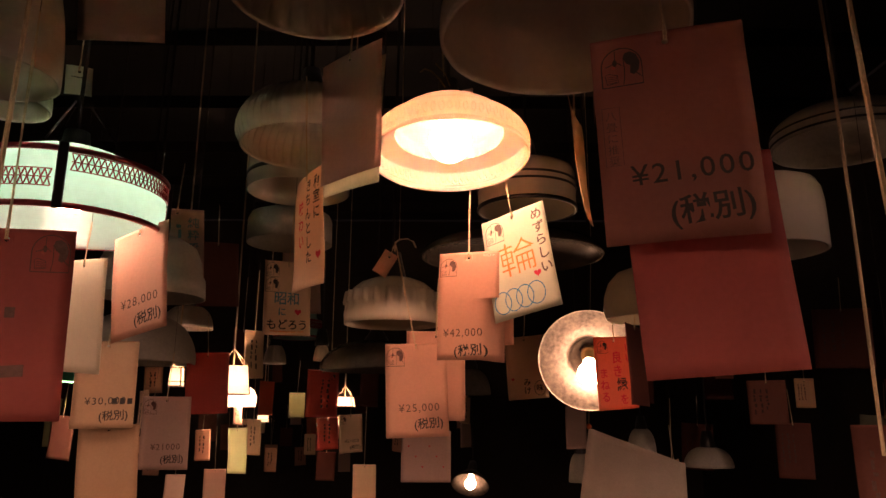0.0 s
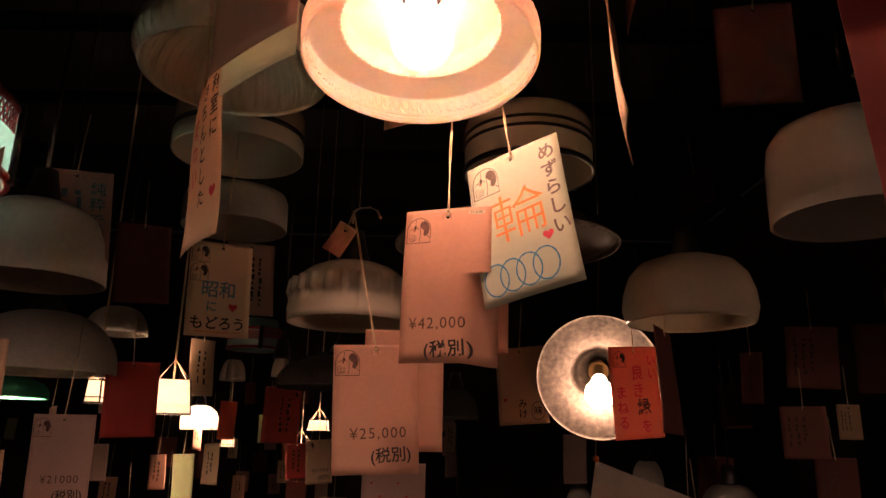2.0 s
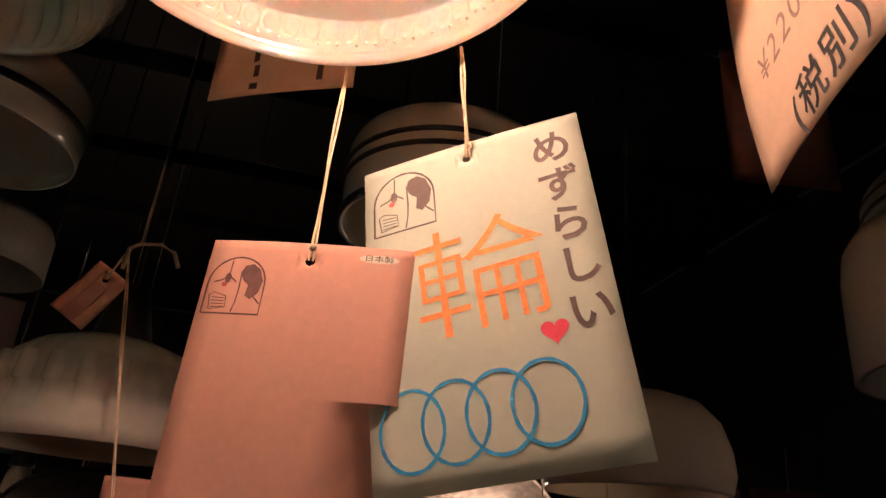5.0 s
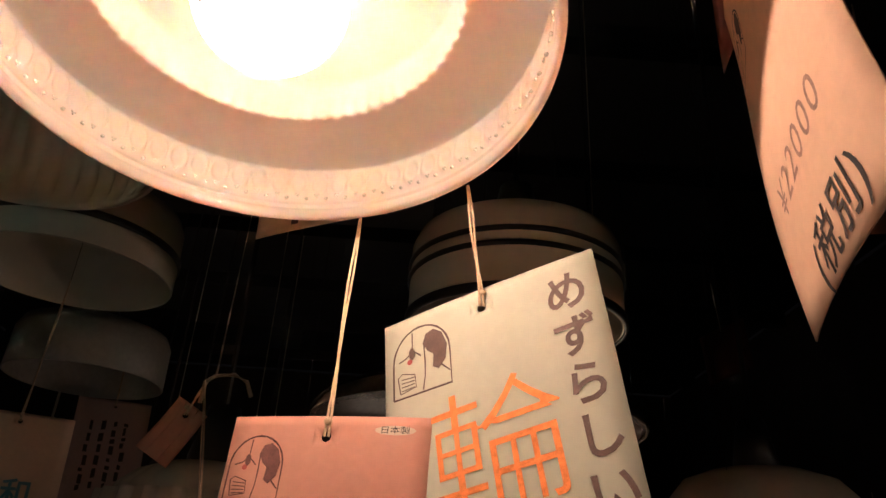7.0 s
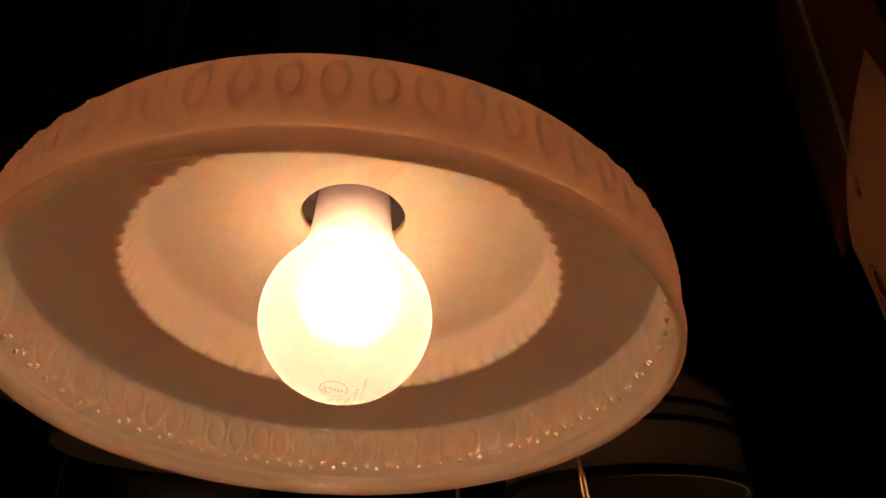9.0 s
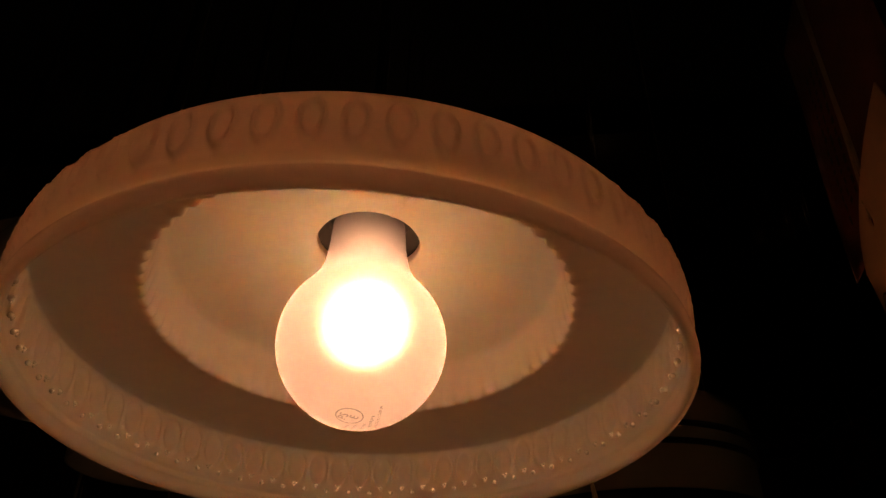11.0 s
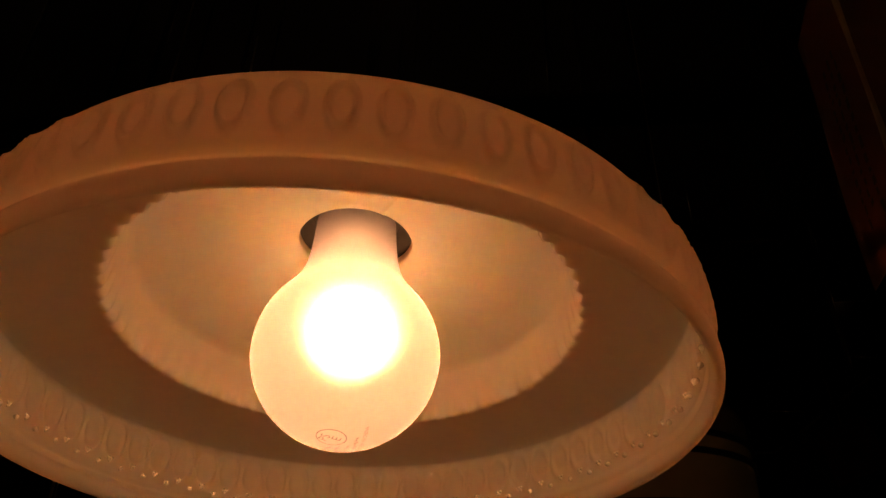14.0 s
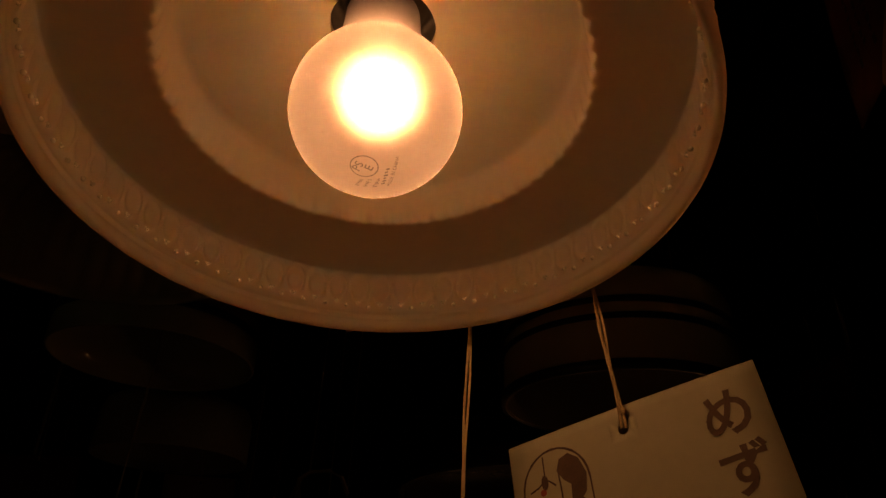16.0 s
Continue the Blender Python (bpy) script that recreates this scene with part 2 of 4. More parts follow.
def loop(cx, cz, rx, rz, n=28, a0=0, a1=360, tilt=0):
    c, s = math.cos(radians(tilt)), math.sin(radians(tilt))
    out = []
    for i in range(n + 1):
        a = radians(a0 + (a1 - a0) * i / n)
        x, z = rx * math.cos(a), rz * math.sin(a)
        out.append((cx + c * x - s * z, cz + s * x + c * z))
    return out


def disc(points):
    return list(points), [tuple(range(len(points)))]


def emblem(parent, bend, x, z, s, material):
    """The shop's mark as plain shapes: an arched frame, a dark rounded block on a sloping line, a small hanging shade and a hatched block."""
    def at(*pts):
        return [(x + s * a, z + s * b) for a, b in pts]
    arch = at((-0.5, -0.55), (-0.5, 0)) + loop(x, z, s / 2, s / 2, 14, 180, 0) + at((0.5, -0.55), (-0.5, -0.55))
    flat(parent, "emblem_frame", *stroke(arch, s * 0.035), bend, material)
    flat(parent, "emblem_block", *disc(at((0.04, 0.20), (0.10, 0.34), (0.24, 0.38), (0.38, 0.28), (0.46, 0.06), (0.42, -0.16), (0.30, -0.28), (0.20, -0.22), (0.22, -0.02), (0.12, 0.06))[::-1]), bend, material)
    flat(parent, "emblem_line", *stroke(at((0.06, 0.18), (0.07, -0.10), (0.06, -0.32), (0.02, -0.52)), s * 0.026), bend, material)
    flat(parent, "emblem_line", *stroke(at((0.32, -0.20), (0.42, -0.30), (0.48, -0.36)), s * 0.026), bend, material)
    flat(parent, "emblem_shade", *stroke(at((-0.40, 0.02), (-0.26, 0.06), (-0.14, 0.14), (-0.04, 0.06), (0.0, 0.02)), s * 0.026), bend, material)
    flat(parent, "emblem_shade", *disc(loop(x - s * 0.16, z + s * 0.10, s * 0.055, s * 0.10, 10)[:-1]), bend, material)
    flat(parent, "emblem_cord", *stroke(at((-0.15, 0.18), (-0.14, 0.44)), s * 0.024), bend, material)
    flat(parent, "emblem_spot", *disc(loop(x - s * 0.20, z - s * 0.02, s * 0.05, s * 0.045, 10)[:-1]), bend, ink_spot)
    flat(parent, "emblem_hatch", *stroke(at((-0.38, -0.48), (-0.42, -0.22), (-0.34, -0.17), (-0.12, -0.24), (-0.10, -0.44), (-0.38, -0.48)), s * 0.02), bend, material)
    for k in range(4):
        flat(parent, "emblem_hatch", *stroke(at((-0.36, -0.26 - 0.06 * k), (-0.13, -0.28 - 0.05 * k)), s * 0.016), bend, material)


def bars(parent, bend, x, z, w, rows, size, material, column=False, seed=1):
    """Writing too small to read, as plain bars."""
    rnd = random.Random(seed)
    for r in range(rows):
        k = 0.0
        while k < w:
            n = size * rnd.uniform(0.35, 1.1)
            if k + n > w:
                break
            jig, fat = size * rnd.uniform(-0.12, 0.12), size * rnd.uniform(0.3, 0.55)
            a, b = (x + r * size * 1.3 + jig, z - k) if column else (x + k, z - r * size * 1.5 + jig)
            pw, ph = (fat, n) if column else (n, fat)
            sl = size * rnd.uniform(-0.12, 0.12)
            flat(parent, "text_bar", [(a, b), (a + pw, b + sl), (a + pw, b + sl - ph), (a, b - ph)], [(3, 2, 1, 0)], bend, material)
            k += n + size * rnd.uniform(0.2, 0.5)


def heart(cx, cz, s):
    pts = []
    for i in range(24):
        a = 2 * math.pi * i / 24
        pts.append((cx + s * 0.032 * 16 * math.sin(a) ** 3, cz + s * 0.032 * (13 * math.cos(a) - 5 * math.cos(2 * a) - 2 * math.cos(3 * a) - math.cos(4 * a))))
    return disc(pts[::-1])


# ---------------------------------------------------------------- cards
def hang(x, y, z, pitch, roll, yaw):
    return pose(x, y, z, 0, 0, yaw) @ pose(0, 0, 0, pitch) @ pose(0, 0, 0, 0, roll)


def card(m, w, h, paper, label, curl=0.002, wave=0.001, tear=None, cord=0.10, top=None, hole=True, seed=0, group="price cards on strings", bend=None):
    """A hanging card: sheet with a punched hole, and a string. Origin: the middle of its top edge; it faces -y."""
    rnd = random.Random(seed)
    ph, lean = rnd.uniform(0, 6), rnd.uniform(-0.6, 0.6)
    if bend is None:
        def bend(x, z):
            return curl * (4 * (x / w) ** 2) + wave * math.sin(z / h * 5 + ph) + curl * lean * (x / w) * (z / h) * 4
    t = thing("price_card", m, label, "price card", group)
    bm = bmesh.new()
    nx, nz, hz, hr = 10, 15, -0.0085, 0.0022
    xs = [-w / 2 + w * i / nx for i in range(nx + 1)]
    zs = [0.0, -0.004, -0.013] + [-0.013 - (h - 0.013) * i / (nz - 2) for i in range(1, nz - 1)]
    xs[nx // 2 - 1], xs[nx // 2], xs[nx // 2 + 1] = -0.0055, 0.0, 0.0055
    torn = tear is not None
    if torn:
        zs = sorted(set(zs + [tear[1], tear[1] - 0.0004]), reverse=True)
    v = {}

    def at(x, z):
        key = (round(x, 6), round(z, 6))
        if key not in v:
            v[key] = bm.verts.new((x, bend(x, z), z))
        return v[key]
    for j in range(len(zs) - 1):
        for i in range(nx):
            if hole and i in (nx // 2 - 1, nx // 2) and abs(zs[j] + 0.004) < 1e-6:
                continue
            if torn and xs[i] >= tear[0] and abs(zs[j] - tear[1]) < 1e-6:
                continue
            bm.faces.new((at(xs[i], zs[j + 1]), at(xs[i + 1], zs[j + 1]), at(xs[i + 1], zs[j]), at(xs[i], zs[j])))
    if hole:
        ring = [(0.0055, hz + 0.0), (0.0055, -0.004), (0, -0.004), (-0.0055, -0.004), (-0.0055, hz), (-0.0055, -0.013), (0, -0.013), (0.0055, -0.013)]
        outer = [at(*p) for p in ring]
        inner = [bm.verts.new((hr * math.cos(a), bend(0, hz), hz + hr * math.sin(a))) for a in [math.atan2(p[1] - hz, p[0]) for p in ring]]
        for k in range(8):
            bm.faces.new((outer[k], outer[(k + 1) % 8], inner[(k + 1) % 8], inner[k]))
    bmesh.ops.recalc_face_normals(bm, faces=bm.faces)
    sheet = part("sheet", bm, paper, t, smooth=True)
    sol = sheet.modifiers.new("thickness", "SOLIDIFY")
    sol.thickness, sol.offset = 0.0005, 0
    if cord or top:
        inv = m.inverted()
        start = m @ Vector((0, bend(0, hz), hz))
        end = Vector(top) if top else start + Vector((rnd.uniform(-0.01, 0.01), rnd.uniform(-0.005, 0.01), cord))
        bs = bmesh.new()
        for side in (-1, 1):
            pts = []
            for i in range(13):
                f = i / 12
                p = start.lerp(end, f)
                tw = math.sin(f * 9 + side) * 0.0004 + side * 0.0005
                p = p + Vector((tw, -0.0012 * (1 - f), 0))
                pts.append(inv @ p)
            tube(bs, pts, 0.0006, 5)
        kn = inv @ (start + Vector((0, -0.0014, 0.006)))
        ball(bs, kn, 0.0017, 8, 6)
        part("string", bs, twine, t, "twisted cotton string")
        if not top:
            bs = bmesh.new()
            tube(bs, [inv @ end, inv @ Vector((end.x + 0.004, end.y + 0.004, CEILING + 0.022))], 0.0004, 4)
            part("thread", bs, cord_dark, t, "thin dark thread")
    return t, bend


def priced(t, bend, w, h, price, material=None, size=0.0172, tax=True, mark=True, seal=True):
    material = material or ink_price
    if mark:
        emblem(t, bend, -w * 0.335, -0.0205, 0.028 * w / 0.1, ink_stamp)
    if price:
        write(t, bend, price, 0.003, -h * 0.73, size * w / 0.1, material, 1.5, wide=1.0, name="price", apart=1.18)
    if tax:
        write(t, bend, "(税別)", w * 0.18, -h * 0.9, 0.018 * w / 0.1, ink_black, 4, 0.012 * 0.02, wide=1.0, name="tax_note")
    if seal:
        flat(t, "origin_sticker", *disc(loop(w * 0.33, -0.0055, 0.0085, 0.0019, 16)[:-1]), bend, sticker)
        write(t, bend, "日本製", w * 0.33, -0.0066, 0.0032, ink_black, wide=1.3, lift=0.0009)


# ---------------------------------------------------------------- room
def room():
    x0, x1, y0, y1 = -3.2, 2.4, -2.2, 7.0
    walls = (("wall_north", (x0, y1, 0), (x1, y1 + 0.12, CEILING)), ("wall_south", (x0, y0 - 0.12, 0), (x1, y0, CEILING)),
             ("wall_west", (x0 - 0.12, y0 - 0.12, 0), (x0, y1 + 0.12, CEILING)), ("wall_east", (x1, y0 - 0.12, 0), (x1 + 0.12, y1 + 0.12, CEILING)))
    for name, a, b in walls:
        bm = bmesh.new()
        box(bm, (Vector(a) + Vector(b)) / 2, Vector(b) - Vector(a))
        tagged(part(name, bm, unlit_plaster), "plaster wall of the shop, near black for the unlit room", "wall", kind="structure")
    bm = bmesh.new()
    box(bm, ((x0 + x1) / 2, (y0 + y1) / 2, -0.05), (x1 - x0, y1 - y0, 0.1))
    tagged(part("floor", bm, unlit_wood), "unseen wooden shop floor, near black for the unlit room", "floor", kind="structure")
    bm = bmesh.new()
    box(bm, ((x0 + x1) / 2, (y0 + y1) / 2, CEILING + 0.07), (x1 - x0, y1 - y0, 0.1))
    for i in range(12):
        box(bm, ((x0 + x1) / 2, y0 + 0.4 + i * 0.75, CEILING - 0.03 + 0.02), (x1 - x0, 0.09, 0.1))
    tagged(part("ceiling", bm, unlit_wood), "wooden ceiling with beams, near black for the unlit room", "ceiling", kind="structure")


room()


# ---------------------------------------------------------------- the main lamp
def main_lamp():
    base = Vector((0.0340, 1.0553, 2.0569))
    axis = Vector((-0.0232, 0.1186, 1)).normalized()
    turn = Vector((0, 0, 1)).rotation_difference(axis).to_matrix().to_4x4()
    m = Matrix.Translation(base) @ turn
    inv = m.inverted()
    t = thing("pendant_lamp", m, "lit milk glass pendant lamp with embossed loops and frosted bulb", "pendant lamp", "hanging lamps")
    n = 68
    outside = [(0.0190, 0.0890), (0.030, 0.0886), (0.050, 0.0855), (0.064, 0.0798), (0.0722, 0.0735), (0.0736, 0.067), (0.0762, 0.0620), (0.087, 0.0585), (0.0952, 0.0540), (0.0998, 0.0485), (0.1018, 0.0445)]
    outside += [(0.1030 - 0.0009 * ((q - 7) / 7) ** 2, 0.0428 - 0.00101 * q) for q in range(15)]
    outside += [(0.1019, 0.0274), (0.1006, 0.0260), (0.1004, 0.0250), (0.1013, 0.0238), (0.1027, 0.0222), (0.1029, 0.0200), (0.1025, 0.0184), (0.1015, 0.0176)]
    inside = [(0.1004, 0.0178), (0.0996, 0.0192), (0.0993, 0.0215), (0.0996, 0.0224), (0.0997, 0.0231), (0.0992, 0.0238), (0.0991, 0.0246), (0.0996, 0.0256)]
    inside += [(0.0998 + 0.0008 * q / 13, 0.0268 + 0.00130 * q) for q in range(14)]
    ledge = [(0.1005, 0.0455), (0.1000, 0.0461), (0.0975, 0.0472), (0.0930, 0.0487), (0.0870, 0.0501), (0.0800, 0.0512), (0.0752, 0.0518), (0.0730, 0.0517), (0.0713, 0.0514), (0.0704, 0.0520), (0.0699, 0.0536)]
    well = [(0.0696, 0.0560), (0.0692, 0.0600), (0.0689, 0.0640), (0.0685, 0.0678), (0.0678, 0.0696), (0.0660, 0.0709), (0.0600, 0.0738), (0.045, 0.0790), (0.030, 0.0826), (0.0190, 0.0840)]
    prof = outside + inside + ledge + well
    lip = len(outside) + len(inside) + 6

    def oval(a, z, wide, zc, high, soft):
        da = (a * n / (2 * math.pi) + 0.5) % 1.0 - 0.5
        q = math.hypot(da / wide, (z - zc) / high)
        return math.exp(-((q - 1) / soft) ** 2)

    def relief(a, r, z, i):
        if lip <= i <= lip + 6:
            k = (0.3, 0.7, 1.0, 1.0, 0.8, 0.4, 0.1)[i - lip]
            r += 0.00055 * k * math.cos(n * a)
            z += 0.0003 * k * math.cos(n * a)
        elif i < len(outside) and r > 0.1 and 0.0285 < z < 0.044:
            r += 0.0012 * oval(a, z, 0.28, 0.0362, 0.0060, 0.17)
        elif len(outside) <= i < len(outside) + len(inside) and z > 0.0266:
            # arches pressed into the inner band
            r -= 0.0007 * oval(a, z, 0.40, 0.0372, 0.0062, 0.22)
        if r < 0.099 and i > lip - 5:
            # mould seams
            for az, k in ((-54, 0.00030), (-141, 0.00012)):
                off = r * ((a - radians(az) + math.pi) % (2 * math.pi) - math.pi)
                z -= k * math.exp(-(off / 0.0009) ** 2)
        return r, z
    bm = lathe(prof, 1360, relief)
    shade = part("shade", bm, opal, t, "white milk glass shade with embossed loops", True)
    bm = bmesh.new()
    for k in range(n):
        for z, off, r in ((0.0306, -0.07, 0.0995), (0.0306, 0.07, 0.0995), (0.0297, 0.0, 0.0995), (0.0282, 0.5, 0.0990)):
            a = 2 * math.pi * (k + off) / n
            bmesh.ops.create_icosphere(bm, subdivisions=2, radius=0.0009 if off == 0.5 else 0.0006, matrix=Matrix.Translation((r * math.cos(a), r * math.sin(a), z)))
    part("pearl_band", bm, pearl, shade, "rows of small moulded glass pearls", True)
    # lamp holder above the hole, with its collar
    part("lamp_holder", lathe([(0.0, 0.133), (0.013, 0.133), (0.014, 0.110), (0.024, 0.106), (0.024, 0.0892), (0.0215, 0.0892), (0.0215, 0.101), (0.0165, 0.103), (0.0150, 0.096), (0.0, 0.096)], 40), black_metal, t, "black lamp holder", True)
    bm = bmesh.new()
    tube(bm, [inv @ (m @ Vector((0, 0, 0.132))), inv @ Vector((0.028, 1.082, 2.45)), inv @ Vector((0.028, 1.085, CEILING - 0.02))], 0.003, 8)
    part("cord", bm, cord_dark, t)
    bm = bmesh.new()
    tube(bm, [(-0.004, -0.013, 0.116), (-0.012, -0.016, 0.128), (-0.022, -0.014, 0.141), (-0.031, -0.012, 0.146), (-0.037, -0.012, 0.141)], 0.0011, 6)
    tube(bm, [(0.002, -0.014, 0.118), (-0.004, -0.018, 0.134), (-0.016, -0.018, 0.150)], 0.0009, 6)
    part("hanging_wire", bm, brass, t, "twisted bare wire")
    # bulb, leaning a little in its holder
    c, up = Vector((0.0336, 1.0600, 2.0990)), (Vector((0.0310, 1.0690, 2.1500)) - Vector((0.0336, 1.0600, 2.0990))).normalized()
    bt = inv @ Matrix.Translation(c) @ Vector((0, 0, 1)).rotation_difference(up).to_matrix().to_4x4()
    R = 0.0278
    bp = [(R * math.sin(radians(a)) + 1e-5, -R * math.cos(radians(a))) for a in range(0, 126, 6)]
    bp += [(0.0203, 0.0195), (0.0176, 0.0242), (0.0156, 0.030), (0.0146, 0.036), (0.0140, 0.043), (0.0136, 0.052)]
    bm = lathe(bp, 64, closed=False)
    bulb = part("bulb", bm, bulb_skin, t, "frosted glass light bulb", True)
    bulb.matrix_local = bt
    bm = bmesh.new()
    ball(bm, (0.0005, 0, 0.0057), 0.0075, 40, 24)
    part("filament", bm, filament, bulb, "white-hot glow of the filament", True)
    # added lining, near black so the neck shows no bright patch
    part("stem", lathe([(0.0004, 0.0405), (0.0085, 0.0412), (0.0116, 0.0430), (0.0122, 0.052), (0.0004, 0.052)], 32), neck_dark, bulb, "added dark lining of the bulb neck", True)
    # marks printed near the tip of the bulb
    tip = ((bt.inverted() @ inv).to_3x3() @ Vector((-0.03, -0.12, -0.99))).normalized()
    view = ((bt.inverted() @ inv).to_3x3() @ Vector((-0.02, 0.86, 0.50))).normalized()
    side = tip.cross(view).normalized()
    high = side.cross(tip).normalized() * -1

    def on_bulb(x, z):
        """A point of the printed patch: x along, z up, in metres from the mark's middle."""
        return (R + 0.00015) * (tip + side * (x / R) + high * ((z + 0.0014) / R)).normalized()

    def print_on(pts, faces):
        bm = bmesh.new()
        vs = [bm.verts.new(on_bulb(x, z)) for x, z in pts]
        for f in faces:
            bm.faces.new([vs[i] for i in f])
        part("printed_mark", bm, ink_black, bulb)
    print_on(*stroke(loop(0.0002, 0.003, 0.0042, 0.0040, 28), 0.00038))

    def sign(text, x, z, size, turn):
        pts, faces = glyphs(text, size)
        cc, ss = math.cos(radians(turn)), math.sin(radians(turn))
        print_on([(x + cc * a - ss * b, z + ss * a + cc * b) for a, b in pts], faces)
    sign("PS", -0.0006, 0.0024, 0.0038, 62)
    sign("E", 0.0027, 0.0020, 0.0038, 62)
    sign("MADE IN CHINA", 0.0096, -0.0002, 0.0018, 72)
    for k, (x, ln) in enumerate(((-0.0036, 0.0036), (-0.0010, 0.0040), (0.0018, 0.0044), (0.0048, 0.0076))):
        rnd = random.Random(k)
        z = -0.0044 + (0.0 if k < 3 else 0.0026)
        for q in range(6):
            zz = z + (q - 2.5) * ln / 6
            x0, wd = x + q * 0.00035 + rnd.uniform(0, 0.0003), rnd.uniform(0.0007, 0.0015)
            print_on([(x0, zz), (x0 + wd, zz + 0.0002), (x0 + wd, zz + 0.0002 + ln / 13), (x0, zz + ln / 13)], [(0, 1, 2, 3)])
    return t


main_lamp()


# ---------------------------------------------------------------- other lamps
def pendant(x, y, z, outer, material, label, th=0.003, seg=64, shape=None, lean=(0, 0), bulb=None, bulb_z=None, bulb_r=0.026, name="pendant_lamp", cord=True, trims=()):
    """A hanging lamp: outer profile (r, z) from neck to rim with z from the rim, holder, cord, and a bulb where it is lit."""
    m = pose(x, y, z, lean[0], lean[1], 0)
    t = thing(name, m, label, "pendant lamp", "hanging lamps")
    part("shade", lathe(shell(outer, th), seg, shape), material, t, "", True)
    r0, z0 = outer[0]
    part("lamp_holder", lathe([(0.001, z0 + 0.05), (0.014, z0 + 0.05), (0.018, z0 + 0.03), (max(r0, 0.018) + 0.004, z0 + 0.006), (max(r0, 0.018) + 0.004, z0 - 0.003), (0.001, z0 - 0.003)], 24), black_metal, t, "", True)
    for name_, r, za, zb, mat in trims:
        part(name_, lathe([(r, za), (r + 0.0022, za - 0.0005), (r + 0.0022, zb + 0.0005), (r, zb), (r - 0.001, zb), (r - 0.001, za)], seg), mat, t, "", True)
    if cord:
        bm = bmesh.new()
        inv = m.inverted()
        tube(bm, [Vector((0, 0, z0 + 0.048)), inv @ Vector((x, y, max(z + z0 + 0.12, 2.3))), inv @ Vector((x + 0.01, y + 0.01, CEILING - 0.02))], 0.0028, 6)
        part("cord", bm, cord_dark, t)
    if bulb:
        zb = bulb_z if bulb_z is not None else z0 - 0.05
        prof = [(bulb_r * math.sin(radians(a)) + 1e-5, zb - bulb_r * math.cos(radians(a))) for a in range(0, 130, 10)] + [(bulb_r * 0.5, zb + bulb_r * 1.1), (bulb_r * 0.45, max(zb + bulb_r * 1.5, z0 - 0.004))]
        part("bulb", lathe(prof, 28, closed=False), bulb, t, "glowing bulb", True)
    return t


def dome(R, H, neck=0.02, flat_=0.0, n=12, power=1.0):
    """Quarter-round profile, neck to rim, with an upright lip of height flat_."""
    out = []
    for i in range(n + 1):
        a = math.pi / 2 * i / n
        out.append((neck + (R - neck) * math.sin(a) ** power, flat_ + (H - flat_) * math.cos(a)))
    if flat_:
        out.append((R * 1.0, flat_ * 0.4))
        out.append((R * 0.995, 0))
    return out


def flutes(n, depth, lo=0.0, hi=9.0):
    def f(a, r, z, i):
        k = depth if lo <= z <= hi else 0
        return r * (1 + k * abs(math.cos(n * a / 2)) - k / 2), z
    return f


def facets(n, depth, z0, z1):
    """Upright blocks standing proud in a band between two heights."""
    def f(a, r, z, i):
        if z0 <= z <= z1:
            r *= 1 + depth * (1 if math.cos(n * a) > -0.1 else 0)
        return r, z
    return f


